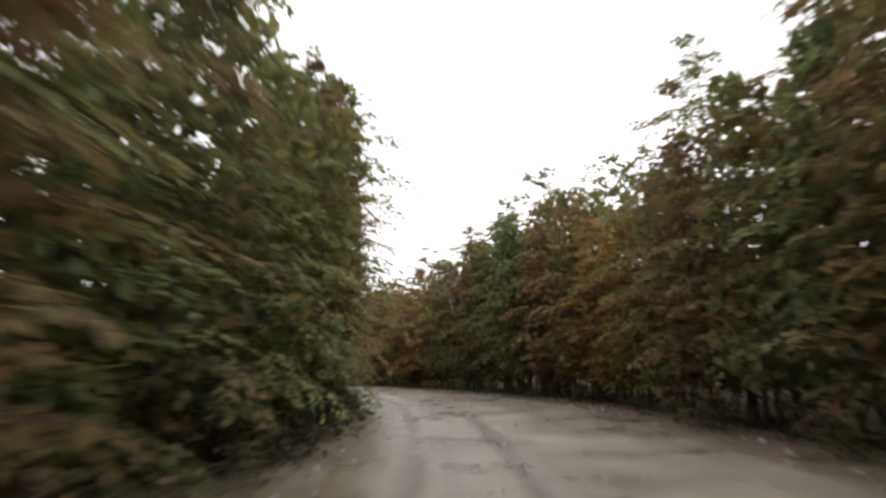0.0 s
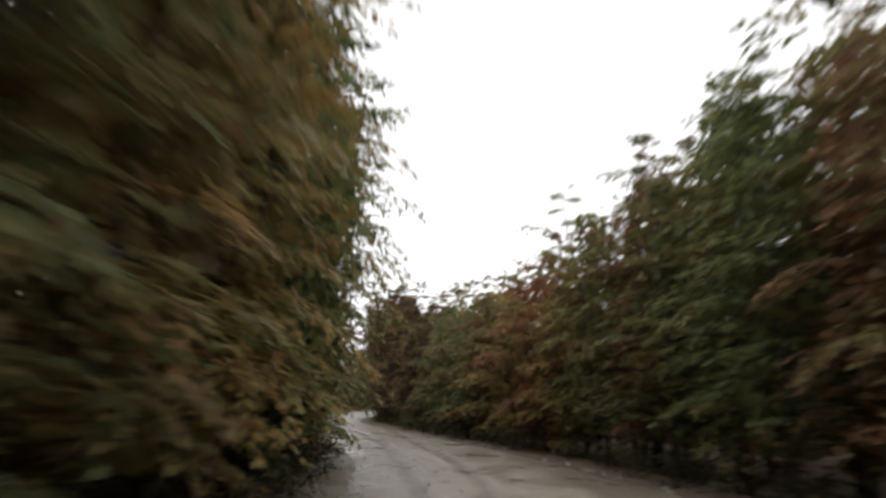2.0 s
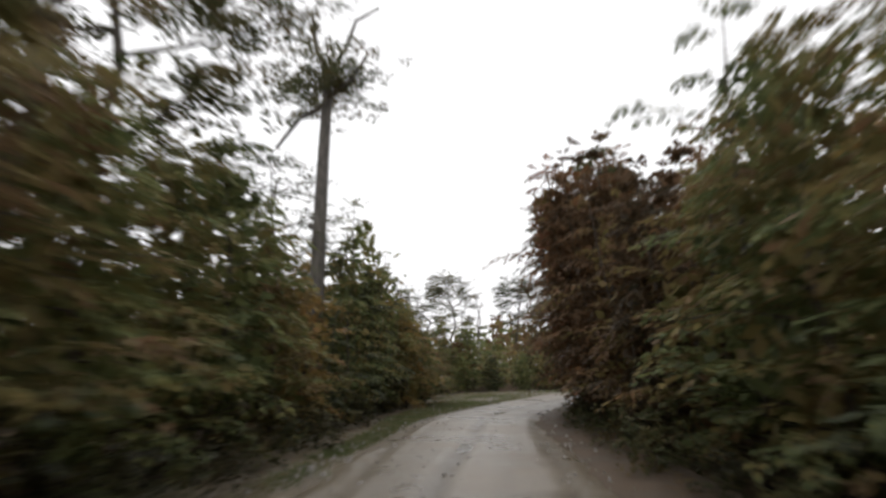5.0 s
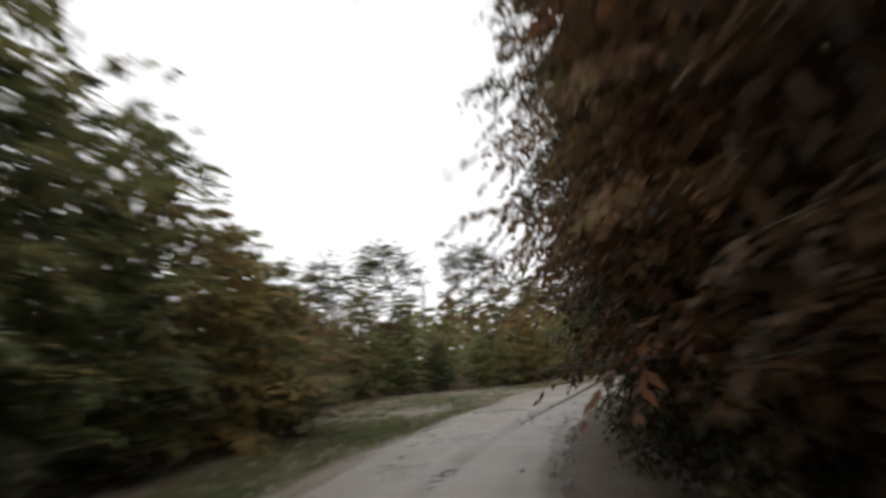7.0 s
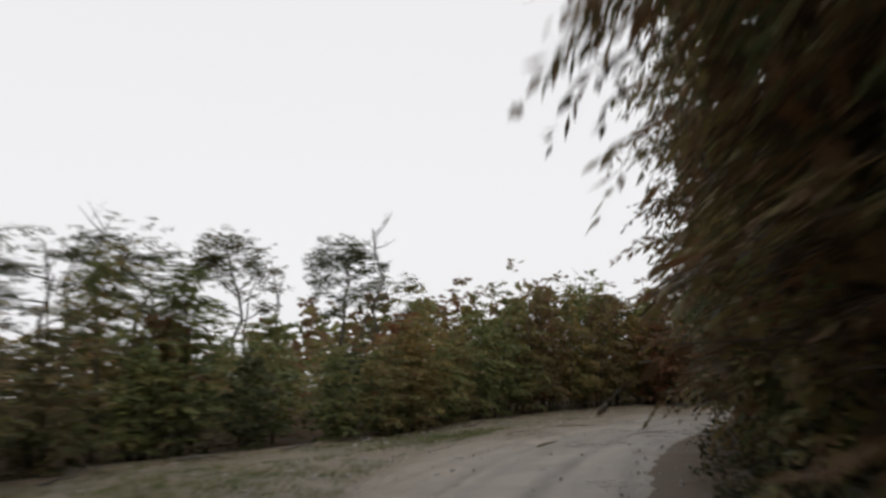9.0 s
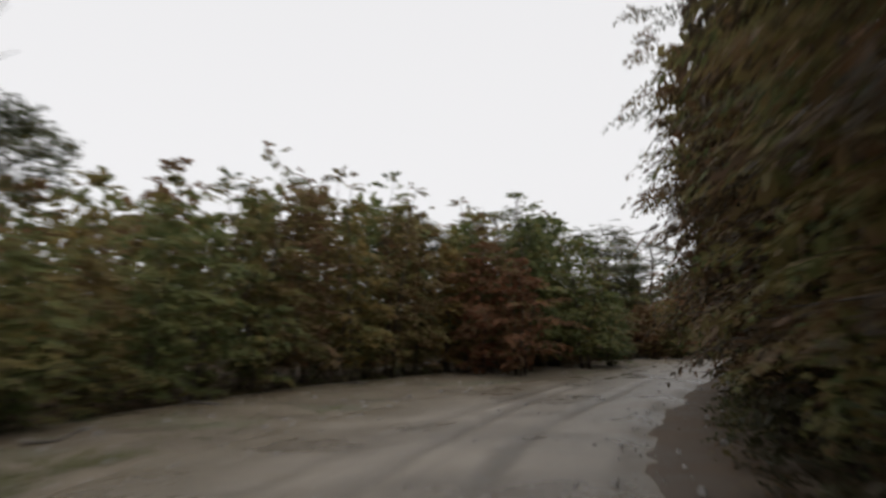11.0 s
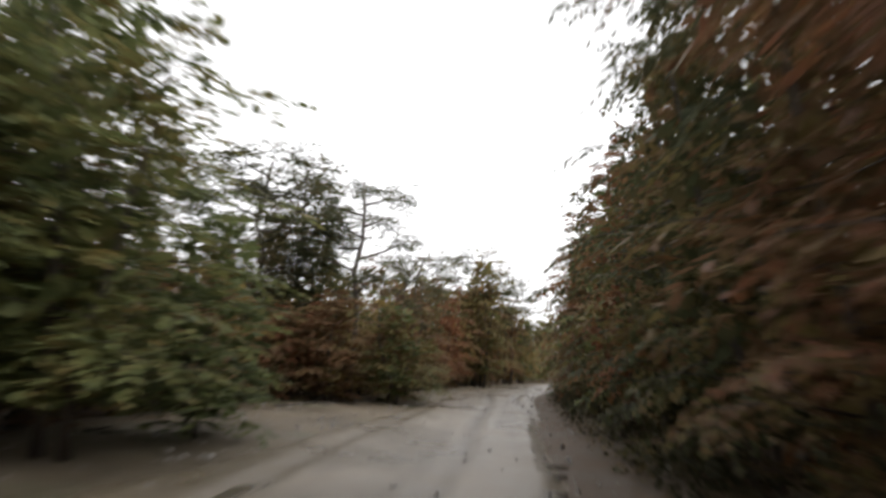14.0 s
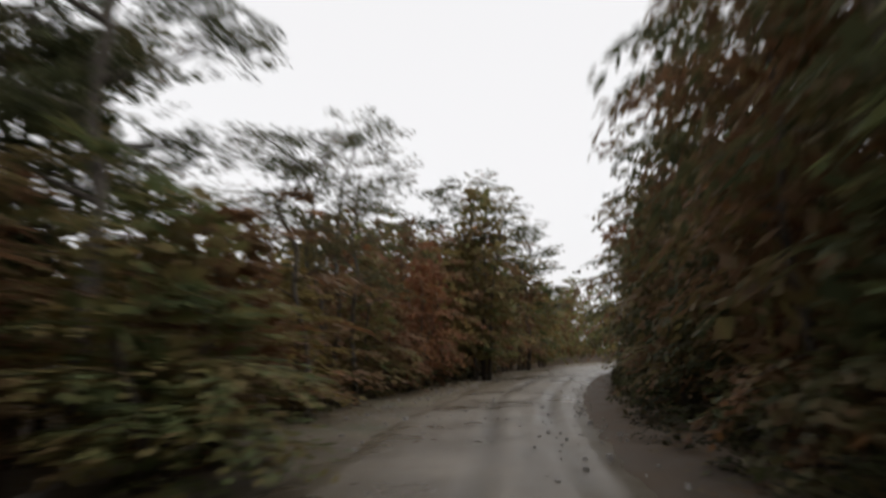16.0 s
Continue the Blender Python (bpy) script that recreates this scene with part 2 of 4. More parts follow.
# ---------------------------------------------------------------- mesh helpers
def mesh_from(name, verts, faces, mat, smooth_shade=False):
    me = bpy.data.meshes.new(name)
    me.from_pydata(verts, [], faces)
    me.materials.append(mat)
    if smooth_shade:
        me.polygons.foreach_set("use_smooth", [True] * len(me.polygons))
    me.update()
    return me


def mesh_arrays(name, verts, faces, mat):
    """A mesh from an array of corners and one of faces that all have as many corners."""
    me = bpy.data.meshes.new(name)
    n, k = faces.shape
    me.vertices.add(len(verts))
    me.vertices.foreach_set("co", verts.astype(np.float32).ravel())
    me.loops.add(n * k)
    me.loops.foreach_set("vertex_index", faces.astype(np.int32).ravel())
    me.polygons.add(n)
    me.polygons.foreach_set("loop_start", (np.arange(n) * k).astype(np.int32))
    me.materials.append(mat)
    me.update(calc_edges=True)
    return me


def tube(path, radii, sides=6):
    """Corners and faces of a tapered limb along a path."""
    path = [Vector(p) for p in path]
    verts, faces = [], []
    for i, (p, r) in enumerate(zip(path, radii)):
        ahead = (path[min(i + 1, len(path) - 1)] - path[max(i - 1, 0)]).normalized()
        side = ahead.cross(Vector((0.31, 0.95, 0.05))).normalized()
        up = side.cross(ahead)
        for k in range(sides):
            a = math.tau * k / sides
            verts.append(p + r * (math.cos(a) * side + math.sin(a) * up))
    for i in range(len(path) - 1):
        for k in range(sides):
            a, b = i * sides + k, i * sides + (k + 1) % sides
            faces.append((a, b, b + sides, a + sides))
    faces.append(tuple(range(sides))[::-1])
    faces.append(tuple(range(len(verts) - sides, len(verts))))
    return verts, faces


def join(pieces):
    verts, faces = [], []
    for v, f in pieces:
        n = len(verts)
        verts += v
        faces += [tuple(i + n for i in q) for q in f]
    return verts, faces


def fronds(rng, at, way, length, leaves, size, droop, ups):
    """Drooping feathered fronds: leaflets in two ranks along an arching twig. Corners and faces of all leaflets."""
    n, half = len(at), leaves // 2
    way = way / np.linalg.norm(way, axis=1)[:, None]
    up = ups + rng.normal(0, 0.12, (n, 3))
    side = np.cross(way, up)
    side /= np.linalg.norm(side, axis=1)[:, None]
    up = np.cross(side, way)
    bend = droop * rng.uniform(0.5, 1.5, (n, 1))
    u = (np.repeat(np.arange(half), 2)[None] + rng.uniform(0.0, 1.0, (n, 2 * half))) / half
    hand = np.tile([-1.0, 1.0], half)[None] * np.ones((n, 1))
    pos = at[:, None] + way[:, None] * (u * length[:, None])[..., None] + rng.normal(0, 0.012, (n, 2 * half, 3))
    pos[..., 2] -= bend * length[:, None] * u ** 2
    turn = hand[..., None] * side[:, None] * (0.95 - 0.5 * u)[..., None] + way[:, None] * 0.75 + rng.normal(0, 0.2, (n, 2 * half, 3))
    turn[..., 2] -= 0.12 + 1.1 * bend * u
    turn /= np.linalg.norm(turn, axis=2)[..., None]
    wide = np.cross(turn, up[:, None] + rng.normal(0, 0.32, (n, 2 * half, 3)))
    wide /= np.linalg.norm(wide, axis=2)[..., None]
    reach = (0.23 * min(1.0, (14 / leaves) ** 0.5) * length[:, None] * np.sin(math.pi * (0.16 + 0.74 * u)) + 0.5 * size) * rng.uniform(0.7, 1.25, (n, 2 * half))
    broad = size * 0.30 * rng.uniform(0.8, 1.3, (n, 2 * half))[..., None]
    foot = pos + turn * (0.45 * reach)[..., None]
    tip = pos + turn * reach[..., None]
    verts = np.stack([pos, foot + wide * broad, tip, foot - wide * broad], 2)
    return verts.reshape(-1, 3), np.arange(n * 2 * half * 4).reshape(-1, 4)


def sprays(rng, at, way, length, leaves, size, droop=0.25, twigs=6):
    """Flat feathered sprays: leaves along side twigs. at and way are arrays of places and directions. Corners and faces of all leaves."""
    n = len(at)
    way = way / np.linalg.norm(way, axis=1)[:, None]
    up = np.array([0, 0, 1.0]) + rng.normal(0, 0.22, (n, 3))
    side = np.cross(way, up)
    side /= np.linalg.norm(side, axis=1)[:, None]
    up = np.cross(side, way)
    k = rng.integers(0, twigs, (n, leaves))
    u = (k + 0.6) / twigs
    hand = np.where(rng.random((n, leaves)) < 0.5, -1.0, 1.0)
    v = rng.random((n, leaves))
    reach = 0.55 * length[:, None] * (1.0 - 0.72 * u)
    along = u * length[:, None] + 0.55 * v * reach
    pos = at[:, None] + way[:, None] * along[..., None] + side[:, None] * (hand * v * reach)[..., None]
    pos = pos + rng.normal(0, 0.028, (n, leaves, 3))
    pos[..., 2] -= droop * length[:, None] * (u ** 2 * 0.6 + v ** 2 * 0.35)
    turn = hand[..., None] * side[:, None] * 0.7 + way[:, None] * 0.8 + rng.normal(0, 0.26, (n, leaves, 3))
    turn[..., 2] -= 0.15
    turn /= np.linalg.norm(turn, axis=2)[..., None]
    nrm = up[:, None] + rng.normal(0, 0.34, (n, leaves, 3))
    wide = np.cross(turn, nrm)
    wide /= np.linalg.norm(wide, axis=2)[..., None]
    ln = size * rng.uniform(0.7, 1.35, (n, leaves))[..., None]
    verts = np.stack([pos + wide * ln * 0.27, pos + turn * ln, pos - wide * ln * 0.27], 2).reshape(-1, 3)
    return verts, np.arange(len(verts)).reshape(-1, 3)


def part(name, me, parent, label=""):
    ob = new(name, me)
    ob.parent = parent
    if label:
        ob["label"] = label
    return ob


# ---------------------------------------------------------------- kinds of tree, all of unit plan at their own base
def fullness(w):
    """How far a young beech spreads at a share w of its height."""
    if w < 0.25:
        return 0.3 + 0.68 * (w / 0.25) ** 1.3
    return 1.02 - 0.2 * w if w < 0.45 else max(0.15, 0.94 * (1.0 - ((w - 0.45) / 0.6) ** 1.9))


def bushy_shape(seed, height, radius, boughs, per, leaves, size, low=0.3, core=260):
    """A young beech, leafy almost to the ground, in flat boughs one over another: limbs, and corners and faces of its leaves."""
    rng = np.random.default_rng(seed)
    limbs, at, way, ups, length = [], [], [], [], []
    stems = 1 + seed % 3
    lift = 0.13 if height > 8 else 0.06
    for k in range(stems):
        a = math.tau * (k / stems + rng.random() * 0.2)
        lean = radius * (0.12 if stems == 1 else 0.42)
        top = height * (1.0 if k == 0 else rng.uniform(0.55, 0.88))
        path = [np.array([0.12 * math.cos(a) * stems ** 0.5, 0.12 * math.sin(a) * stems ** 0.5, -0.15])]
        for j in range(1, 6):
            w = j / 5
            path.append(np.array([lean * w * math.cos(a) + rng.normal(0, 0.07), lean * w * math.sin(a) + rng.normal(0, 0.07), top * w * 0.95]))
        path = np.array(path)
        r0 = (0.009 * height + 0.015) * (1.0 if stems == 1 else 0.8)
        limbs.append(tube(path, [r0 * (1 - 0.88 * j / 5) for j in range(6)], 5))
        count = max(5, boughs // stems)
        for i in range(count):
            w = lift + (0.98 - lift) * ((i + rng.random()) / count)
            z = w * 5
            j = min(int(z), 4)
            base = path[j] + (path[j + 1] - path[j]) * (z - j)
            b = i * 2.399 + rng.normal(0, 0.35)
            reach = radius * fullness(w) * rng.uniform(0.62, 1.2)
            rise = rng.uniform(0.1, 0.42) + 0.8 * max(0, w - 0.6)
            sag = rng.uniform(0.15, 0.4)
            out = np.array([math.cos(b), math.sin(b), 0])
            plate = np.array([0, 0, 1.0]) - out * (rise - 1.2 * sag) + rng.normal(0, 0.14, 3)

            def along(v):
                return base + out * reach * v + np.array([0, 0, reach * (rise * v - sag * v * v)])

            if i % 2 == 0:
                limbs.append(tube([base, along(0.5), along(0.95)], [r0 * 0.3 * (1.15 - w), r0 * 0.18 * (1.15 - w), 0.005], 4))
            for q in range(per):
                v = 0.18 + 0.82 * (q + rng.random()) / per
                hand = 1 if q % 2 else -1
                c = b + hand * (1.15 - 0.75 * v) * rng.uniform(0.7, 1.2)
                at.append(along(v * 0.85))
                way.append((math.cos(c), math.sin(c), rise - 2 * sag * v))
                ups.append(plate)
                length.append(max(0.3, min(0.85, reach * rng.uniform(0.42, 0.68) * (1.15 - 0.45 * v))))
        for q in range(6):
            at.append(path[-1] + rng.normal(0, 0.2, 3) * np.array([1.0, 1.0, 0.5]) - np.array([0, 0, 0.15]))
            c = rng.random() * math.tau
            way.append((0.9 * math.cos(c), 0.9 * math.sin(c), 0.8))
            ups.append(np.array([-math.cos(c), -math.sin(c), 0.6]))
            length.append(rng.uniform(0.25, 0.45))
    at, way, ups, length = np.array(at), np.array(way), np.array(ups), np.array(length)
    at[:, 2] = np.maximum(at[:, 2], low)
    v, f = fronds(rng, at, way, length, leaves, size, 0.34, ups)
    # the crowded leaves near the stems
    w, a = rng.uniform(0.08, 0.9, core), rng.random(core) * math.tau
    r = radius * 0.54 * np.array([fullness(q) for q in w]) * rng.random(core) ** 0.5
    mid = np.stack([r * np.cos(a), r * np.sin(a), np.maximum(low, w * height * 0.95)], 1)
    big = size * 0.7 + 0.08 * radius / 1.8
    one, two = rng.normal(0, 1, (2, core, 3))
    one, two = one / np.linalg.norm(one, axis=1)[:, None] * big, two / np.linalg.norm(two, axis=1)[:, None] * big * 0.7
    inner = np.stack([mid - one, mid - two, mid + one, mid + two], 1).reshape(-1, 3)
    return join(limbs), (np.concatenate([v, inner]), np.arange(len(v) + len(inner)).reshape(-1, 4))


def bushy_tree(*shape):
    limbs, leaves = bushy_shape(*shape)
    return [("trunk", mesh_from("trunk", *limbs, bark, True)), ("crown", mesh_arrays("crown", *leaves, leaf_green))]


def tall_tree(seed, height, radius, clear, n_sprays=264, leaves=26, size=0.14, flat=0.34, wood=None, stout=0.013, dome=150, steep=(0.35, 0.75)):
    """A grown beech: a clear trunk, forked limbs, and leaves in flat plates at their ends."""
    rng = np.random.default_rng(seed)
    at, way = [], []
    r0 = stout * height
    path = [np.array([0, 0, -0.2])]
    for j in range(1, 8):
        path.append(np.array([rng.normal(0, 0.16) * j ** 0.5, rng.normal(0, 0.16) * j ** 0.5, height * 0.86 * j / 7]))
    made = [("trunk", mesh_from("trunk", *tube(path, [r0 * (1.15 - 0.78 * j / 7) for j in range(8)], 8), wood or bark, True))]
    forks = 11
    for i in range(forks):
        w = clear + (1 - clear) * (i + 0.3) / forks
        z = w * 7 * 0.97
        j = min(int(z), 6)
        base = path[j] + (path[j + 1] - path[j]) * (z - j)
        b = i * 2.399 + rng.normal(0, 0.3)
        shape = 0.55 + 0.45 * math.sin(math.pi * min(1.0, (w - clear) / (1 - clear) * 0.8 + 0.2))
        reach = radius * shape * rng.uniform(0.75, 1.15)
        out = np.array([math.cos(b), math.sin(b), 0])
        rise = reach * rng.uniform(*steep)
        knee = base + out * reach * 0.55 + np.array([0, 0, rise * 0.5])
        tip = base + out * reach + np.array([0, 0, min(rise, height - base[2])])
        limbs = [tube([base, knee, tip], [r0 * 0.36, r0 * 0.24, r0 * 0.07], 5)]
        for g in range(3):
            start = base + (tip - base) * rng.uniform(0.45, 0.95)
            c = b + rng.normal(0, 0.8)
            end = start + np.array([math.cos(c), math.sin(c), rng.uniform(0.0, 0.6)]) * radius * 0.38
            limbs.append(tube([start, (start + end) / 2 + rng.normal(0, 0.06, 3), end], [r0 * 0.13, r0 * 0.09, r0 * 0.03], 4))
            for q in range(n_sprays // (forks * 3)):
                p = start + (end - start) * rng.uniform(0.1, 1.1) + rng.normal(0, 1, 3) * radius * np.array([0.14, 0.14, 0.05])
                d = c + rng.normal(0, 1.0)
                at.append(p)
                way.append((math.cos(d), math.sin(d), rng.uniform(-0.1, flat)))
        made.append(("limb", mesh_from("limb", *join(limbs), wood or bark, True)))
    mid = height * (clear + 0.97) / 2 + height * 0.03
    for q in range(dome):
        a, b = rng.random() * math.tau, math.asin(rng.uniform(-0.5, 1.0))
        r = rng.uniform(0.55, 1.0)
        at.append(np.array([path[-1][0] + radius * 0.85 * r * math.cos(a) * math.cos(b), path[-1][1] + radius * 0.85 * r * math.sin(a) * math.cos(b), mid + height * (1 - clear) * 0.42 * r * math.sin(b)]))
        way.append((math.cos(a), math.sin(a), rng.uniform(0.0, 0.4)))
    at, way = np.array(at), np.array(way)
    v, f = sprays(rng, at, way, rng.uniform(0.5, 1.0, len(at)), leaves, size, 0.15)
    return made + [("crown", mesh_arrays("crown", v, f, leaf_dark))]


def bare_tree(seed, height, forks, reach):
    """A dead trunk with a few broken limbs."""
    rng = np.random.default_rng(seed)
    r0 = 0.009 * height + 0.03
    path = [np.array([0, 0, -0.2])]
    for j in range(1, 8):
        path.append(np.array([rng.normal(0, 0.1) * j ** 0.6, rng.normal(0, 0.1) * j ** 0.6, height * j / 7]))
    made = [("trunk", mesh_from("trunk", *tube(path, [r0 * (1.1 - 0.8 * j / 7) for j in range(8)], 7), dead_wood, True))]
    for i in range(forks):
        z = rng.uniform(0.45, 0.97) * 7
        j = min(int(z), 6)
        base = path[j] + (path[j + 1] - path[j]) * (z - j)
        b = i * 2.399 + rng.random()
        out = np.array([math.cos(b), math.sin(b), rng.uniform(0.3, 1.1)]) * reach * rng.uniform(0.5, 1.1)
        knee = base + out * 0.5 + np.array([0, 0, -0.1])
        tip = base + out
        limbs = [tube([base, knee, tip], [r0 * 0.3, r0 * 0.2, r0 * 0.06], 5),
                 tube([knee, knee + np.array([-out[1] * 0.4, out[0] * 0.4, abs(out[2]) * 0.7])], [r0 * 0.14, 0.008], 4)]
        made.append(("limb", mesh_from("limb", *join(limbs), dead_wood, True)))
    return made


# ---------------------------------------------------------------- placing trees
MADE = {}


def plant(key, build, name, m, leaf, label, group):
    """One tree: an Empty at its base, with its trunk and its crown."""
    if key not in MADE:
        root = new(name)
        for n, me in build():
            part(n, me, root)
        root.matrix_basis = m
        MADE[key] = root
    else:
        src = MADE[key]
        keep = src.scale.copy()
        src.scale = (1, 1, 1)
        root = copy_thing(src, m)
        src.scale = keep
        root.name = name
    for ob in root.children:
        if ob.name.startswith("crown") and leaf is not None:
            ob.material_slots[0].link = "OBJECT"
            ob.material_slots[0].material = leaf
    tagged(root, label, "tree", group)
    return root


def stand(x, y, z, turn, scale, high=1.0, lean=0.0):
    return pose(x, y, z, lean, 0, turn) @ Matrix.Diagonal((scale, scale, scale * high, 1))


NAMES = {leaf_green: "green", leaf_olive: "olive green", leaf_amber: "yellow and orange", leaf_russet: "russet red", leaf_brown: "rusty brown", leaf_dark: "dark green", leaf_brown_shaded: "shade-darkened brown"}
NEAR = [lambda i=i: bushy_tree(11 + i, 6.0, 1.8, 42, 7, 12, 0.115, 0.35, 440) for i in range(6)]
HIGH = [lambda i=i: bushy_tree(81 + i, 10.0, 2.2, 60, 7, 12, 0.12, 1.0, 680) for i in range(6)]
ARCH = [lambda i=i: bushy_tree(91 + i, 11.0, 3.1, 66, 9, 22, 0.09, 3.2, 500) for i in range(2)]
MID = [lambda i=i: bushy_tree(31 + i, 6.0, 2.0, 32, 5, 12, 0.16, 0.5, 320) for i in range(5)]

# ---------------------------------------------------------------- ground and road
def build_ground():
    xs = np.concatenate([[-1500, -600, -250, -120], np.arange(-70, 121, 2.0), [170, 300, 700, 1600]])
    ys = np.concatenate([[-1500, -500, -150], np.arange(-50, 231, 2.0), [300, 500, 900, 1800]])
    verts = []
    for y in ys:
        for x in xs:
            near = min(1.0, np.hypot(CX - x, CY - y).min() / 24)
            verts.append((x, y, float(terrain(y)) - 0.14 + 0.6 * max(0, near - 0.5) * (noise.noise(Vector((x * 0.09, y * 0.09, 0))) + 0.35)))
    nx = len(xs)
    faces = [(j * nx + i, j * nx + i + 1, (j + 1) * nx + i + 1, (j + 1) * nx + i) for j in range(len(ys) - 1) for i in range(nx - 1)]
    ob = new("ground", mesh_from("ground", verts, faces, litter, True))
    tagged(ob, "dark wet forest floor of leaf litter and soil", "ground", kind="structure")


def rut_line(s, c):
    return c + 0.22 * math.sin(s * 0.9 + c) + 0.08 * math.sin(s * 3.1 + 2 * c)


def rut(off, s):
    """Wheel ruts and unevenness of the gravel, in metres."""
    z = 0.0
    for c, deep in ((-0.75, 0.07), (0.75, 0.065), (-2.4, 0.06), (-3.3, 0.05)):
        w = (off - rut_line(s, c)) / 0.17
        if abs(w) < 3:
            deep *= 0.55 + 0.45 * noise.noise(Vector((s * 2.2, c, 4)))
            z -= deep * math.exp(-w * w)
            z += 0.35 * deep * math.exp(-(abs(w) - 1.9) ** 2 * 2)
    return z


def build_road():
    verts, faces, mud, edge = [], [], [], []
    cols = 64
    stations = np.arange(-2.9, 24.9, 0.045)
    for s in stations:
        a, b = float(edge_left(s)), float(edge_right(s))
        a += 0.25 * noise.noise(Vector((s * 3, 1, 0))) + 0.15 * noise.noise(Vector((s * 12, 2, 0)))
        b += 0.2 * noise.noise(Vector((s * 3, 9, 0))) + 0.16 * noise.noise(Vector((s * 13, 4, 0))) + 0.08 * noise.noise(Vector((s * 41, 4, 0)))
        for i in range(cols):
            w = i / (cols - 1)
            off = a + (b - a) * w
            x, y = spot(s, off)
            rim = min(1.0, min(w, 1 - w) * 9)
            z = float(terrain(y)) - 0.07 + 0.11 * rim + rut(off, s) * rim
            z += 0.018 * noise.noise(Vector((x * 1.1, y * 1.1, 0))) + 0.010 * noise.noise(Vector((x * 4, y * 4, 3)))
            verts.append((x, y, z))
            edge.append(max(0.0, 1.0 - min((off - a) / min(3.2, 0.55 * -a + 0.4), (b - off) / 1.0)))
            streak = noise.noise(Vector((off * 2.1, s * 0.5, 7))) + 0.5 * noise.noise(Vector((off * 5, s * 2, 8)))
            mud.append(max(0.0, min(1.0, -rut(off, s) * rim / 0.05 + 0.75 * max(0.0, streak))))
    n = len(stations)
    faces = [(j * cols + i, j * cols + i + 1, (j + 1) * cols + i + 1, (j + 1) * cols + i) for j in range(n - 1) for i in range(cols - 1)]
    me = mesh_from("road", verts, faces, gravel, True)
    me.attributes.new("mud", "FLOAT", "POINT").data.foreach_set("value", mud)
    me.attributes.new("edge", "FLOAT", "POINT").data.foreach_set("value", edge)
    ob = new("road", me)
    tagged(ob, "wet grey gravel forest road with wheel ruts", "road", kind="structure")


def build_verge(name, inner, outer, mat, label, seed):
    """A strip of soil and gravel between the road's edge and the feet of the trees."""
    verts = []
    cols = 17
    stations = np.arange(-2.9, 24.0, 0.06)
    for s in stations:
        a, b = float(inner(s)), float(outer(s))
        for i in range(cols):
            w = i / (cols - 1)
            x, y = spot(s, a + (b - a) * w)
            z = float(terrain(y)) - 0.045 + 0.05 * math.sin(min(1.0, w * 1.2) * math.pi / 2)
            z += 0.05 * w * noise.noise(Vector((x * 0.7, y * 0.7, seed))) + 0.02 * noise.noise(Vector((x * 2.5, y * 2.5, seed)))
            verts.append((x, y, z))
    n = len(stations)
    faces = [(j * cols + i, j * cols + i + 1, (j + 1) * cols + i + 1, (j + 1) * cols + i) for j in range(n - 1) for i in range(cols - 1)]
    if seed == 2:
        faces = [f[::-1] for f in faces]
    tagged(new(name, mesh_from(name, verts, faces, mat, True)), label, "verge", kind="structure")


build_verge("verge_outer", lambda s: edge_left(s) + 0.5, lambda s: foot_left(s) - 1.2, verge_soil, "wet soil and gravel verge with sparse grass", 2)
build_verge("verge_inner", lambda s: edge_right(s) - 0.4, lambda s: foot_right(s) + 0.8, damp_litter, "narrow verge of brown leaf litter under the trees", 1)


build_ground()
build_road()

# ---------------------------------------------------------------- the woods along the road
rng = random.Random(5)


def pick(weights):
    return rng.choices([w[0] for w in weights], [w[1] for w in weights])[0]


LEFT_LEAF = [(leaf_green, 5), (leaf_olive, 4), (leaf_amber, 3), (leaf_brown, 1)]
RIGHT_LEAF = [(leaf_green, 5), (leaf_olive, 4), (leaf_brown, 2), (leaf_amber, 1), (leaf_russet, 1)]


def high_left(s):
    return np.interp(s, [-3, 0, 3, 4.2, 4.5, 4.8, 5.3, 6, 6.8, 7.2, 7.5, 7.9, 8.3, 8.9, 9.5, 10.2, 11, 12, 12.4, 12.9, 13.8, 14.3, 15, 15.3, 15.6, 16.4, 17, 17.6, 18.2, 19.2, 25],
                     [10.5, 10.5, 10.5, 9.8, 8.8, 7.4, 7.0, 7.4, 6.6, 4.3, 5.6, 7.5, 7.2, 6.2, 5.5, 5.2, 4.2, 4.2, 5.2, 8.2, 9.4, 8.8, 8.6, 7.4, 5.4, 4.6, 4.5, 4.9, 5.8, 9, 9])


def high_right(s):
    return np.interp(s, [-3, 0, 1.5, 2.4, 3.0, 3.8, 4.4, 5, 6.8, 8, 15, 16.5, 18, 25], [11.5, 11.5, 10.6, 10.0, 11.0, 11.2, 9.7, 8.8, 8, 11, 11, 10.0, 8.6, 9])


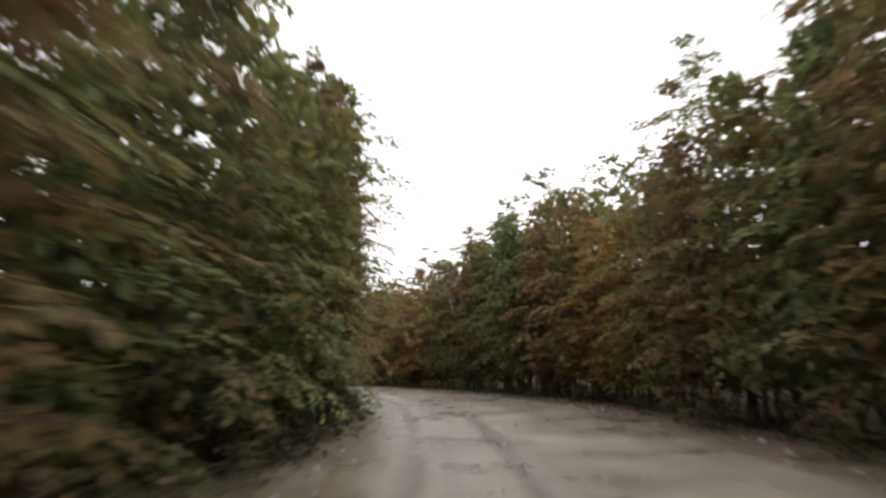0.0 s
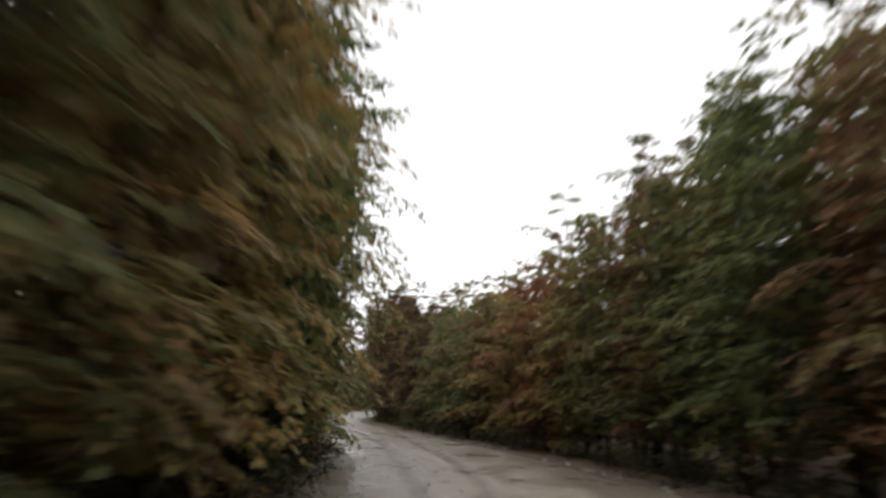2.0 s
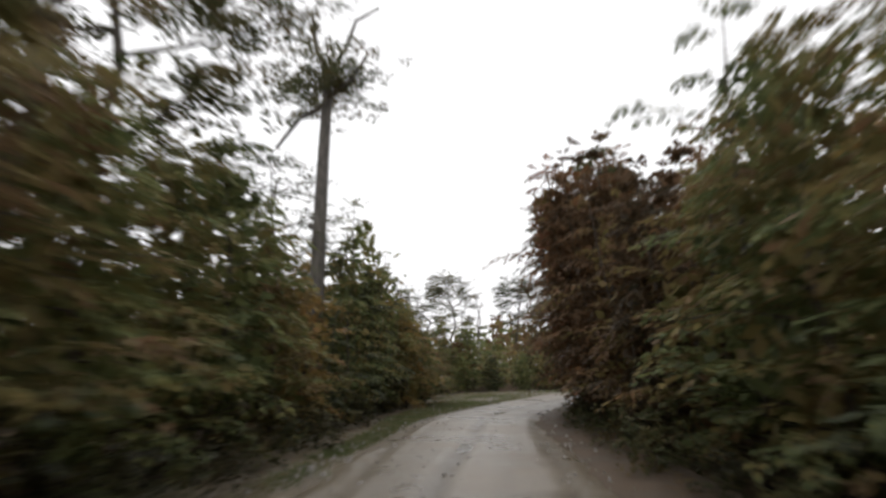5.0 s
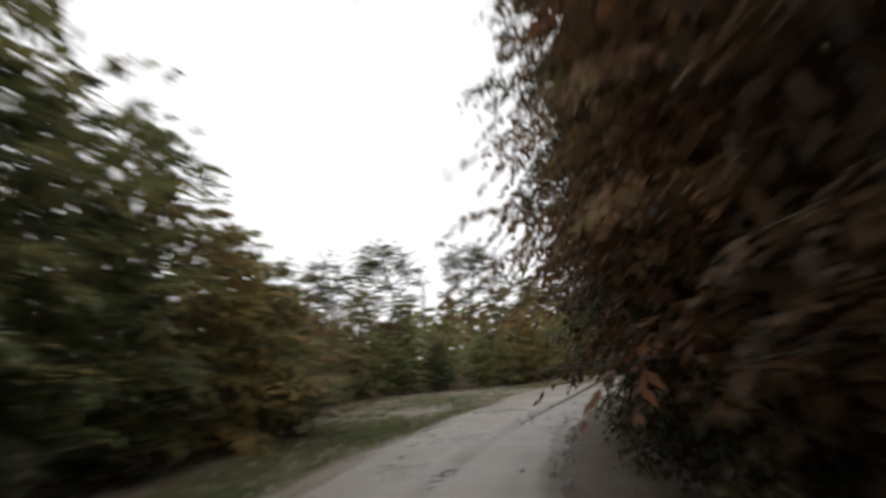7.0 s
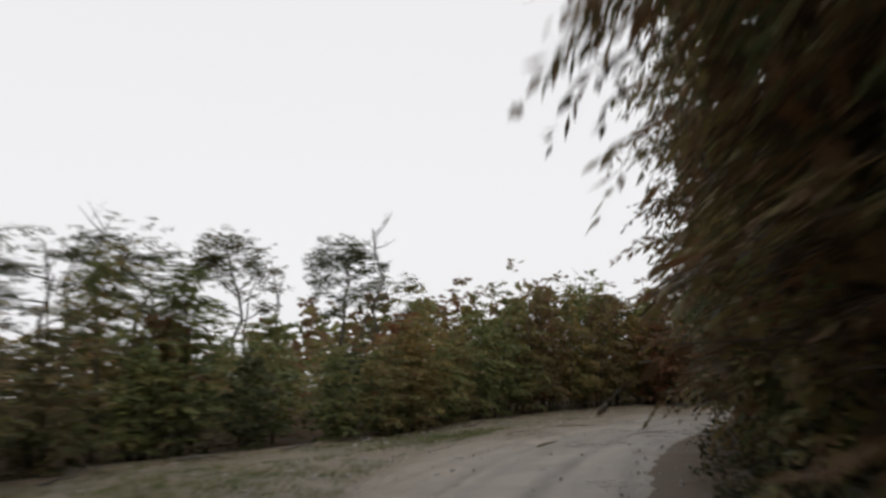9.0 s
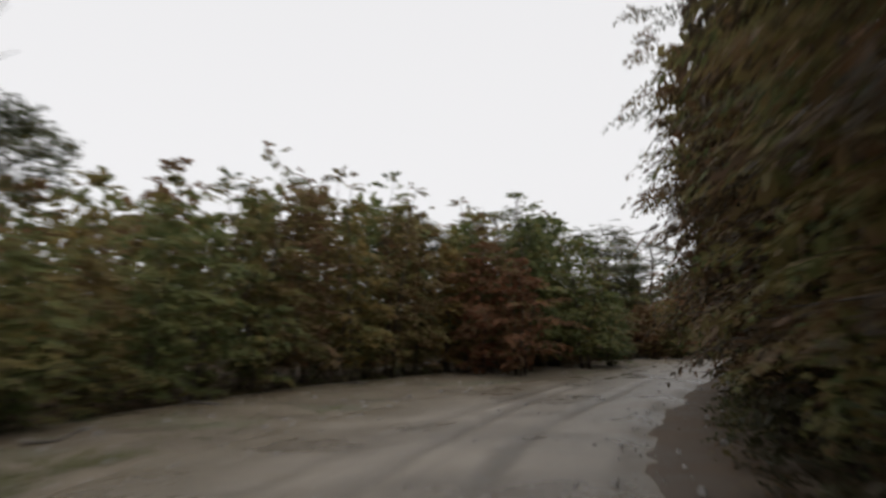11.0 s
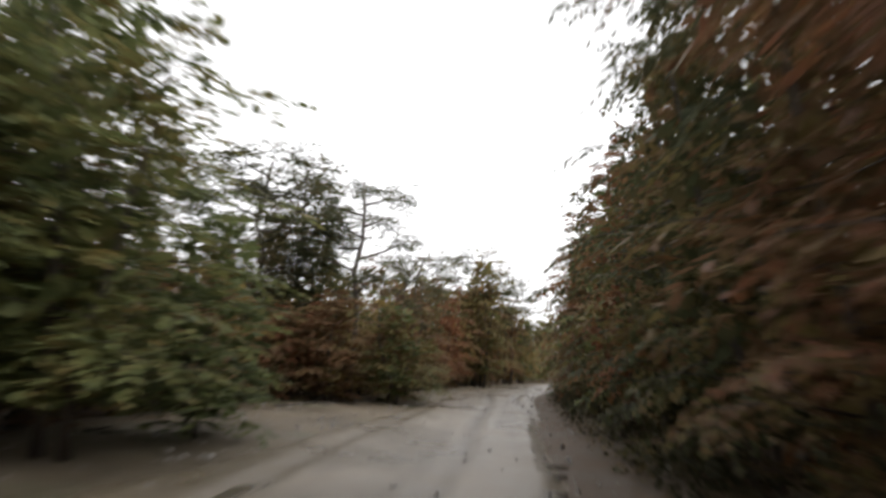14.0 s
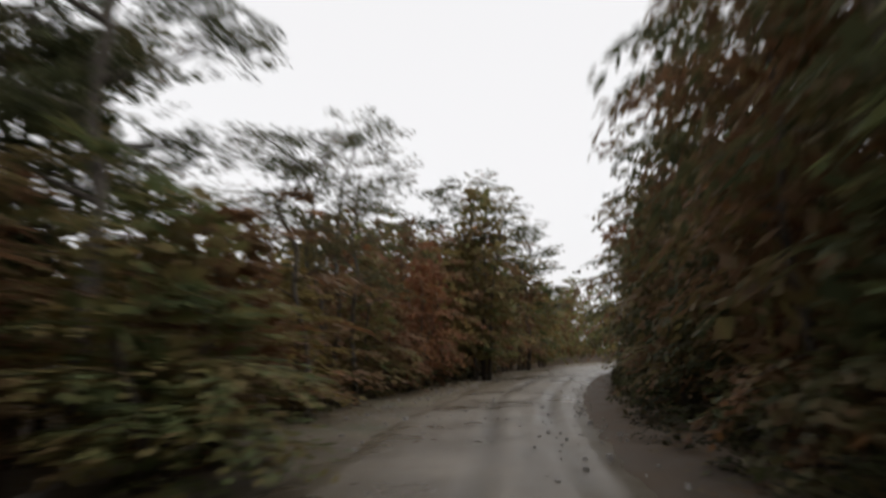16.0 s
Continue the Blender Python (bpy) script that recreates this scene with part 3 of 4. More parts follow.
def hedge(side, foot, high, leaves, group):
    for row, (back, gap) in enumerate(((1.35, 2.1), (3.5, 3.1))):
        s = -2.6 + 0.1 * row
        while s < 21.5:
            kind = 1 if row or not -0.7 < s < 19.2 else 0
            off = float(foot(s)) + side * (back + rng.uniform(-0.25, 0.35))
            x, y = spot(s, off)
            clear = np.hypot(CX - x, CY - y).min()
            h = float(high(s)) * rng.uniform(0.82, 1.06) * (0.86, 1.0)[row]
            kind = 2 if kind == 0 and h > 7.4 else kind
            kinds, tall, spread = ((NEAR, 6.0, 2.15), (MID, 6.0, 2.15), (HIGH, 10.0, 2.65))[kind]
            k = h / tall
            over = side > 0 and (7.3 < s < 9.7 or 12.7 < s < 14.1)
            wide = min(1.35, max(0.8, k ** 0.6), (clear - (0.7 if over else 0.4 if side < 0 and s < 4 else 0.9)) / spread)
            if wide > 0.5:
                i = rng.randrange(len(kinds))
                leaf = pick(leaves(s))
                tilt = rng.gauss(0, 2) + (11 if over else 4 if side > 0 and 6.5 < s < 15 else 6 if side < 0 and 1.2 < s < 2.4 else 2 if side < 0 and s < 1.2 else 3.5 if side < 0 and s < 4.6 else 0.5)
                axis = Vector((np.interp(s, SS, HX), np.interp(s, SS, HY), 0))
                m = pose(x, y, float(terrain(y)) - 0.05) @ Matrix.Rotation(radians(-side * tilt), 4, axis) @ pose(0, 0, 0, 0, 0, rng.uniform(0, 360))
                plant((kind, i), kinds[i], "beech_tree", m @ Matrix.Diagonal((wide, wide, k, 1)), leaf,
                      f"bushy young beech tree with {NAMES[leaf]} leaves beside the road", group)
            s += gap * rng.uniform(0.8, 1.2) / 8.2


def left_leaves(s):
    if s < 1.1:
        return [(leaf_green, 8), (leaf_olive, 3), (leaf_dark, 2)]
    if s < 1.6:
        return [(leaf_green, 8), (leaf_olive, 3), (leaf_amber, 1)]
    if s < 3:
        return LEFT_LEAF
    if s < 6:
        return [(leaf_green, 6), (leaf_olive, 3), (leaf_dark, 2), (leaf_brown, 1), (leaf_amber, 1)]
    if s < 12.6:
        return [(leaf_green, 5), (leaf_olive, 4), (leaf_dark, 3), (leaf_brown, 1), (leaf_amber, 1)]
    if s < 15:
        return [(leaf_green, 6), (leaf_olive, 4), (leaf_amber, 1), (leaf_brown, 1)]
    return [(leaf_amber, 4), (leaf_brown, 3), (leaf_olive, 3), (leaf_russet, 3)]


def right_leaves(s):
    if s < 6.5:
        return RIGHT_LEAF
    # mostly shade-darkened leaves here, as this side lies in shadow
    if s < 9.3:
        return [(leaf_brown_shaded, 6), (leaf_brown, 2), (leaf_russet, 1), (leaf_dark, 2)]
    if s < 13.3:
        return [(leaf_brown_shaded, 3), (leaf_dark, 4), (leaf_olive, 2), (leaf_brown, 2)]
    if s < 14.9:
        return [(leaf_brown, 4), (leaf_russet, 2), (leaf_brown_shaded, 3), (leaf_dark, 3)]
    return [(leaf_brown, 4), (leaf_olive, 3), (leaf_dark, 2), (leaf_russet, 1), (leaf_green, 1)]


def arching_trees():
    """Taller trees of the inner side that lean out over the road."""
    for s, off, high, wide, tilt, leaf in ((7.75, 3.0, 10.0, 0.9, 4, leaf_brown), (8.15, 3.2, 10.5, 0.82, 3, leaf_brown_shaded), (8.65, 3.2, 10.5, 0.85, 5, leaf_brown_shaded), (9.05, 3.2, 11.0, 0.86, 4, leaf_brown),
                                           (9.45, 3.3, 11.0, 0.84, 3, leaf_dark), (12.75, 3.4, 10.5, 0.72, 2, leaf_brown), (13.1, 3.1, 10.5, 0.86, 3, leaf_brown_shaded), (13.45, 2.75, 12.6, 1.0, 4, leaf_dark), (13.62, 3.2, 10.0, 0.86, 4, leaf_russet), (14.0, 3.5, 10.5, 0.8, 3, leaf_brown)):
        x, y = spot(s, off)
        axis = Vector((np.interp(s, SS, HX), np.interp(s, SS, HY), 0))
        m = pose(x, y, float(terrain(y)) - 0.05) @ Matrix.Rotation(radians(-tilt), 4, axis) @ pose(0, 0, 0, 0, 0, rng.uniform(0, 360))
        i = rng.randrange(len(ARCH))
        plant((3, i), ARCH[i], "beech_tree", m @ Matrix.Diagonal((wide, wide, high / 11.0, 1)), leaf,
              f"tall beech tree with {NAMES[leaf]} leaves over the road", "trees along the inner side of the road")


hedge(-1, foot_left, high_left, left_leaves, "trees along the outer side of the road")
hedge(1, foot_right, high_right, right_leaves, "trees along the inner side of the road")
arching_trees()


def front_trees():
    """Trees that stand forward of the rows and close their gaps."""
    r4 = random.Random(44)
    for s, off, high, wide, tilt, leaf in ((1.9, -2.85, 10.5, 0.8, 2, leaf_green), (2.15, -2.95, 10.0, 0.8, 1, leaf_amber), (2.6, -3.1, 10.2, 0.8, 1, leaf_olive), (2.95, -3.15, 10.0, 0.82, 1, leaf_amber),
                                           (3.35, -3.1, 9.8, 0.82, 2, leaf_green), (3.75, -3.1, 9.6, 0.82, 2, leaf_olive), (7.9, -5.6, 8.4, 0.8, 1, leaf_green), (8.2, -5.7, 6.8, 0.9, 1, leaf_green),
                                           (8.52, -5.45, 5.3, 0.88, 0, leaf_amber), (8.85, -5.6, 4.2, 0.84, 0, leaf_olive), (0.9, 8.0, 12.0, 0.95, 0, leaf_green), (1.4, 8.2, 11.8, 1.0, 0, leaf_olive),
                                           (1.9, 8.1, 10.8, 0.95, 0, leaf_green), (2.4, 8.2, 9.2, 0.95, 0, leaf_brown), (2.9, 7.6, 9.8, 0.95, 0, leaf_green), (3.4, 7.2, 10.2, 0.95, 0, leaf_olive),
                                           (3.8, 6.9, 10.6, 0.95, 0, leaf_green), (4.2, 6.5, 9.8, 0.95, 0, leaf_brown), (4.6, 6.2, 9.0, 0.9, 0, leaf_olive)):
        side = 1 if off > 0 else -1
        x, y = spot(s, off)
        axis = Vector((np.interp(s, SS, HX), np.interp(s, SS, HY), 0))
        m = pose(x, y, float(terrain(y)) - 0.05) @ Matrix.Rotation(radians(-side * tilt), 4, axis) @ pose(0, 0, 0, 0, 0, r4.uniform(0, 360))
        kind, kinds, tall = (2, HIGH, 10.0) if high > 7.4 else (0, NEAR, 6.0)
        i = r4.randrange(len(kinds))
        plant((kind, i), kinds[i], "beech_tree", m @ Matrix.Diagonal((wide, wide, high / tall, 1)), leaf,
              f"bushy young beech tree with {NAMES[leaf]} leaves beside the road", f"trees along the {'inner' if off > 0 else 'outer'} side of the road")


front_trees()


def woodland(name, kinds, spots, mats, label):
    """One mesh of many plants that nobody could count: spots are x, y, turn, width, height factors and a leaf's number."""
    vs, fs, ms, n = [], [], [], 0
    for i, (x, y, turn, wide, high, leaf) in enumerate(spots):
        limbs, (v, f) = kinds[i % len(kinds)]
        c, q = math.cos(turn), math.sin(turn)
        m = np.array([[c * wide, -q * wide, 0], [q * wide, c * wide, 0], [0, 0, high]])
        at = np.array([x, y, float(terrain(y)) - 0.05])
        vs.append(v @ m.T + at)
        fs.append(f + n)
        ms.append(np.full(len(f), leaf))
        n += len(v)
    me = mesh_arrays(name, np.concatenate(vs), np.concatenate(fs), mats[0])
    for m in mats[1:]:
        me.materials.append(m)
    me.polygons.foreach_set("material_index", np.concatenate(ms).astype(np.int32))
    tagged(new(name, me), label, "shrubs" if name == "undergrowth" else "forest", kind="stuff")


DEEP = [bushy_shape(41 + i, 6.5, 2.2, 20, 4, 8, 0.19, 0.3, 130) for i in range(5)]
LOW = [bushy_shape(71 + i, 1.2, 0.85, 5, 3, 4, 0.15, 0.1, 12) for i in range(4)]
FAR = [bushy_shape(51 + i, 6.5, 2.3, 7, 2, 4, 0.55, 0.3, 26) for i in range(5)]
EDGE = [bushy_shape(61 + i, 6.5, 2.6, 4, 2, 4, 0.8, 0.3, 8) for i in range(4)]
spots, far_spots, edge_spots = [], [], []
for side, foot, high in ((-1, foot_left, high_left), (1, foot_right, high_right)):
    for back, gap, up in ((5.6, 2.7, 1.0), (8.6, 3.4, 1.05)):
        s = -2.6
        while s < 23.5:
            x, y = spot(s, float(foot(s)) + side * (back + rng.uniform(-1, 1)))
            if np.hypot(CX - x, CY - y).min() > 4.5:
                k = float(high(s)) * rng.uniform(0.75, 1.05) * up / 6.5
                spots.append((x, y, rng.uniform(0, 6.28), min(1.4, max(0.9, k ** 0.6) * 1.15), k, rng.choices(range(4), (4, 4, 1, 3))[0]))
            s += gap * rng.uniform(0.8, 1.2) / 8.2
for gx in np.arange(-105, 100, 4.2):
    for gy in np.arange(-50, 235, 4.2):
        x, y = gx + rng.uniform(-1.7, 1.7), gy + rng.uniform(-1.7, 1.7)
        d = np.hypot(CX - x, CY - y)
        i = int(d.argmin())
        side = 1 if (x - CX[i]) * HY[i] - (y - CY[i]) * HX[i] > 0 else -1
        foot, high = ((foot_left, high_left), None, (foot_right, high_right))[side + 1]
        past = d[i] - abs(float(foot(SS[i])))
        if 10.2 < past < 38:
            k = min(9.0, float(high(SS[i]))) * rng.uniform(0.72, 1.02) / 6.5
            far_spots.append((x, y, rng.uniform(0, 6.28), min(1.5, max(1.0, k ** 0.6) * 1.2), k, rng.choices(range(4), (4, 4, 1, 3))[0]))
for gx in np.arange(-150, 130, 9.0):
    for gy in np.arange(-90, 270, 9.0):
        x, y = gx + rng.uniform(-2.5, 2.5), gy + rng.uniform(-2.5, 2.5)
        d = np.hypot(CX - x, CY - y).min()
        if 40 < d < 88 + 14 * noise.noise(Vector((x * 0.03, y * 0.03, 2))):
            k = rng.uniform(0.75, 1.15)
            edge_spots.append((x, y, rng.uniform(0, 6.28), 1.5, k, rng.choices(range(4), (4, 4, 1, 3))[0]))
woodland("far_woods", FAR, far_spots, [leaf_green, leaf_olive, leaf_amber, leaf_brown], "dense young beech forest away from the road")
woodland("outer_woods", EDGE, edge_spots, [leaf_green, leaf_olive, leaf_amber, leaf_brown], "beech forest stretching away from the road")
woodland("woods", DEEP, spots, [leaf_green, leaf_olive, leaf_amber, leaf_brown], "dense young beech wood behind the roadside trees")
# shrubs that fill the hedge foot; its shade is painted into their leaves
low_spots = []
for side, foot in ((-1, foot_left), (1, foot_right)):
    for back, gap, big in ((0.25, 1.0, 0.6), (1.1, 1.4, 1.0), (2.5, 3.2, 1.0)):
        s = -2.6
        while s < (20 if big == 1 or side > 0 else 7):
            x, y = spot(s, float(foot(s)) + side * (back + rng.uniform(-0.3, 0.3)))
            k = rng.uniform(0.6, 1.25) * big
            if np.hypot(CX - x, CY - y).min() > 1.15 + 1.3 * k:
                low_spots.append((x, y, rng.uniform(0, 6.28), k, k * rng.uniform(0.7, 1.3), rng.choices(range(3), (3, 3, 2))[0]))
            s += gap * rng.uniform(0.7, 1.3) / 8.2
woodland("undergrowth", LOW, low_spots, [leaf_shade, leaf_dark, leaf_shade], "low shrubs at the foot of the trees, shade put into their leaf colour")

# ---------------------------------------------------------------- grown and dead trees that stand out
TALL = [lambda i=i: tall_tree(101 + i, 13.0, (2.6, 3.0, 2.6, 3.0)[i], (0.55, 0.36, 0.58, 0.3)[i], 363, 26, 0.16, (0.34, 0.12, 0.34, 0.12)[i], None, 0.013, (250, 90, 250, 90)[i], ((0.35, 0.75), (0.1, 0.4))[i % 2]) for i in range(4)]
THIN = [lambda i=i: tall_tree(121 + i, 9.0, 1.9, 0.4, 165, 30, 0.11, 0.34, None, 0.009, 30) for i in range(3)]
TALL_AT = [  # x, y, height, kind, width, lean
    (-44.5, 93.6, 10.2, 1, 0.8, 0), (-46.8, 91.2, 9.6, 3, 0.7, 0), (-48.6, 88.2, 10.0, 1, 0.85, 0), (-53.8, 113.6, 14.6, 0, 1.0, 0), (-45.2, 114.8, 13.4, 2, 0.95, 0), (-59.2, 110.7, 12.4, 1, 0.7, 0), (-73.0, 101.0, 13.5, 3, 1.1, 0),
    (-66.0, 116.0, 12.0, 1, 1.0, 0), (-41.4, 124.0, 9.4, 0, 0.7, 0), (-29.6, 131.7, 11.0, 1, 1.1, 0), (-26.3, 118.6, 7.8, 2, 0.7, 0),
    (-21.2, 45.4, 13.2, 5, 0.8, 12), (-12.5, 35.5, 13.5, 1, 1.1, 0), (-20.0, 47.5, 12.0, 3, 1.0, 0), (-10.5, 29.0, 12.5, 3, 1.1, 3),
    (-13.5, 136.0, 10.8, 3, 0.85, 0), (-12.1, 138.2, 11.0, 1, 0.95, 0), (-17.4, 139.8, 10.6, 0, 0.6, 0), (-10.0, 133.5, 9.6, 6, 0.56, 0), (-11.6, 137.2, 10.6, 6, 0.56, 0.02),
    (4.4, 154.0, 11.2, 3, 0.8, 0), (11.4, 161.8, 10.4, 1, 0.8, 0), (-21.5, 125.5, 10.2, 3, 0.9, 0), (-19.7, 128.4, 10.2, 1, 0.9, 0)]
TALL.append(lambda: tall_tree(111, 13.0, 4.2, 0.34, 330, 30, 0.13, 0.1, None, 0.012, 60))
TALL.append(lambda: tall_tree(113, 13.0, 2.8, 0.7, 330, 28, 0.13, 0.2, None, 0.019, 60, (0.5, 1.1)))
TALL.append(lambda: tall_tree(117, 13.0, 3.4, 0.42, 462, 30, 0.14, 0.1, None, 0.017, 30, (0.1, 0.45)))
for s, off, h, wide in ((4.5, -5.1, 11.0, 0.74),):
    TALL_AT.append((*spot(s, off), h, 4, wide, 0))
for x, y, h, i, wide, lean in TALL_AT:
    plant(("tall", i), TALL[i], "tall_beech", stand(x, y, float(terrain(y)) - 0.05, rng.uniform(0, 360) if lean == 0 else 117, wide, h / 13.0 / wide, lean),
          leaf_dark, "tall old beech with a clear trunk and a flat layered crown", "grown beeches above the young wood")
THIN_AT = [(-6.5, 137.2, 7.2, 0), (-14.5, 133.5, 7.4, 1), (-6.0, 139.8, 7.4, 2), (-4.6, 141.0, 7.2, 1), (-25.2, 56.6, 9.6, 1), (-36.8, 103.4, 8.6, 0), (-18.4, 133.8, 8.0, 0)]
for x, y, h, i in THIN_AT:
    plant(("thin", i), THIN[i], "thin_beech", stand(x, y, float(terrain(y)) - 0.05, rng.uniform(0, 360), h / 9.0), leaf_dark,
          "thin beech with airy tiers of small leaves", "thin beeches above the young wood")
DEAD = [lambda i=i: bare_tree(141 + i, 10.0, (3, 7, 10)[i], (0.4, 1.3, 1.8)[i]) for i in range(3)]
DEAD_AT = [(-45.6, 92.8, 9.4, 1), (-46.2, 91.8, 9.0, 0), (-36.4, 102.4, 10.2, 1), (-47.6, 110.0, 10.4, 0), (-48.6, 111.5, 9.8, 0), (-49.8, 109.6, 9.4, 0), (-28.5, 130.0, 10.5, 2), (-64.0, 106.0, 10.5, 1), (-5.2, 140.6, 6.8, 0), (-20.5, 124.0, 9.4, 0)]
for x, y, h, i in DEAD_AT:
    plant(("dead", i), DEAD[i], "dead_tree", stand(x, y, float(terrain(y)) - 0.05, rng.uniform(0, 360), h / 10.0), None, "bare grey dead beech trunk with broken limbs", "dead trunks above the young wood")


def snag_tree():
    """A broken old trunk with a forked top and one tuft of leaves under the fork."""
    rng2 = np.random.default_rng(77)
    trunk = [(0, 0, -0.2), (0.03, 0.02, 2.5), (0.1, 0.0, 5.0), (0.16, 0.05, 7.5), (0.25, 0.05, 9.6), (0.3, 0.1, 10.6)]
    made = [("trunk", mesh_from("trunk", *tube(trunk, [0.30, 0.26, 0.23, 0.20, 0.17, 0.14], 9), dead_wood, True))]
    for way in (((0.3, 0.1, 10.6), (-0.15, 0.2, 11.4), (-0.35, 0.2, 12.7)), ((0.3, 0.1, 10.6), (0.9, 0.0, 11.5), (1.2, -0.1, 12.3), (2.0, -0.2, 12.7)),
                ((0.25, 0.05, 9.6), (-0.7, 0.3, 9.2), (-1.5, 0.5, 8.3)), ((0.25, 0.05, 9.8), (1.1, -0.4, 10.2), (1.6, -0.5, 10.9)), ((0.1, 0, 5.6), (-0.25, 0.1, 5.8))):
        made.append(("limb", mesh_from("limb", *tube(way, [0.10 - 0.022 * j for j in range(len(way))], 6), dead_wood, True)))
    at = np.array([0.3, 0.0, 10.3]) + rng2.normal(0, 1, (240, 3)) * np.array([0.8, 0.78, 0.46])
    a = rng2.random(240) * math.tau
    way = np.stack([np.cos(a), np.sin(a), rng2.uniform(-0.1, 0.5, 240)], 1)
    return made + [("crown", mesh_arrays("crown", *sprays(rng2, at, way, rng2.uniform(0.4, 0.8, 240), 30, 0.12), leaf_dark))]


plant("snag", snag_tree, "broken_tree", stand(-23.14, 56.5, float(terrain(56.5)) - 0.05, 35, 1.0, 1.10), leaf_dark, "tall broken beech trunk with a forked top and one leafy tuft", "")


# ---------------------------------------------------------------- small things on the ground
def puddle(s, off, length, wide, seed):
    """A shallow pool in a rut, with a ragged rim."""
    r2 = random.Random(seed)
    n = 22
    x, y = spot(s, off)
    turn = math.atan2(float(np.interp(s, SS, HY)), float(np.interp(s, SS, HX)))
    rim = []
    for i in range(n):
        a = math.tau * i / n
        q = 1 + 0.22 * math.sin(3 * a + seed) + r2.uniform(-0.1, 0.1)
        u, v = length / 2 * q * math.cos(a), wide / 2 * q * math.sin(a)
        rim.append((u * math.cos(turn) - v * math.sin(turn), u * math.sin(turn) + v * math.cos(turn)))
    verts = [(p, q, 0.0) for p, q in rim] + [(p * 0.8, q * 0.8, 0.008) for p, q in rim] + [(p, q, -0.08) for p, q in rim]
    faces = [(i, (i + 1) % n, n + (i + 1) % n, n + i) for i in range(n)] + [tuple(range(n, 2 * n))]
    faces += [(2 * n + i, 2 * n + (i + 1) % n, (i + 1) % n, i) for i in range(n)] + [tuple(range(2 * n, 3 * n))[::-1]]
    ob = new("puddle", mesh_from("puddle", verts, faces, water))
    ob.location = (x, y, float(terrain(y)) + 0.016)
    tagged(ob, "shallow muddy rain puddle in a wheel rut", "puddle", "puddles on the road")


for i, (s, c, length) in enumerate(((6.7, -0.75, 1.4), (14.15, -2.4, 1.8), (14.45, -2.4, 2.0), (14.8, -2.6, 1.6), (11.3, -2.4, 1.8))):
    puddle(s, rut_line(s, c), length, 0.42, i)
# water standing across the track in the washboard's hollows
for start, off, count in ((5.5, -0.55, 8), (14.95, 0.35, 7), (8.1, -0.6, 4), (2.9, 1.6, 5)):
    for i in range(count):
        puddle(start + 0.052 * i, off + 0.12 * math.sin(2.3 * i), 0.17 + 0.05 * math.sin(1.7 * i), 0.85 + 0.3 * math.sin(3.1 * i + off), 20 + i)


def scatter_stones():
    """Loose stones over the road and verges, one mesh."""
    r2 = np.random.default_rng(9)
    verts, faces = [], []
    cube = np.array([(-1, -1, -1), (1, -1, -1), (1, 1, -1), (-1, 1, -1), (-0.7, -0.7, 0.8), (0.7, -0.7, 0.8), (0.7, 0.7, 0.8), (-0.7, 0.7, 0.8)], float)
    sides = [(0, 1, 5, 4), (1, 2, 6, 5), (2, 3, 7, 6), (3, 0, 4, 7), (4, 5, 6, 7)]
    for i in range(4200):
        s = r2.uniform(-1, 20)
        a, b = float(foot_left(s)), float(edge_right(s))
        w = r2.random()
        off = a + (b - a) * (w if r2.random() < 0.4 else r2.choice([0.08, 0.4, 0.95]) + r2.normal(0, 0.06))
        x, y = spot(s, off)
        size = 0.012 + 0.03 * r2.random() ** 3
        t = r2.random() * 6.28
        p = cube * size * r2.uniform(0.6, 1.3, 3) * r2.uniform(0.85, 1.15, (8, 3))
        p = p @ np.array([[math.cos(t), math.sin(t), 0], [-math.sin(t), math.cos(t), 0], [0, 0, 1]])
        n = len(verts)
        verts += [tuple(q) for q in p + np.array([x, y, float(terrain(y)) + 0.03 + size * 0.3])]
        faces += [tuple(k + n for k in f) for f in sides]
    tagged(new("loose_stones", mesh_from("loose_stones", verts, faces, stone_grey)), "loose grey stones scattered over the gravel road", "gravel", kind="stuff")


def scatter_grass():
    """Short grass tufts on the verges, one mesh."""
    r2 = np.random.default_rng(10)
    n = 17000
    vs = []
    for i in range(n):
        s = r2.uniform(6.5, 12) if i % 5 < 2 else 9.0 + r2.normal(0, 1.4)
        a, b = float(foot_left(s)), float(edge_left(s))
        w = r2.random()
        if noise.noise(Vector((s * 1.6, w * 2, 5))) + 0.5 * noise.noise(Vector((s * 6, w * 6, 2))) < r2.uniform(-0.55, 0.35):
            continue
        x, y = spot(s, a + (b - a) * w)
        z = float(terrain(y)) - 0.01
        for k in range(5):
            t = r2.random() * 6.28
            lean = r2.uniform(0.02, 0.1)
            h = r2.uniform(0.03, 0.1)
            px, py = x + r2.normal(0, 0.09), y + r2.normal(0, 0.09)
            vs += [(px - 0.011 * math.sin(t), py + 0.011 * math.cos(t), z), (px + 0.011 * math.sin(t), py - 0.011 * math.cos(t), z), (px + lean * math.cos(t), py + lean * math.sin(t), z + h)]
    v = np.array(vs)
    tagged(new("verge_grass", mesh_arrays("verge_grass", v, np.arange(len(v)).reshape(-1, 3), grass_blade)), "sparse short wet grass on the verge", "grass", kind="stuff")


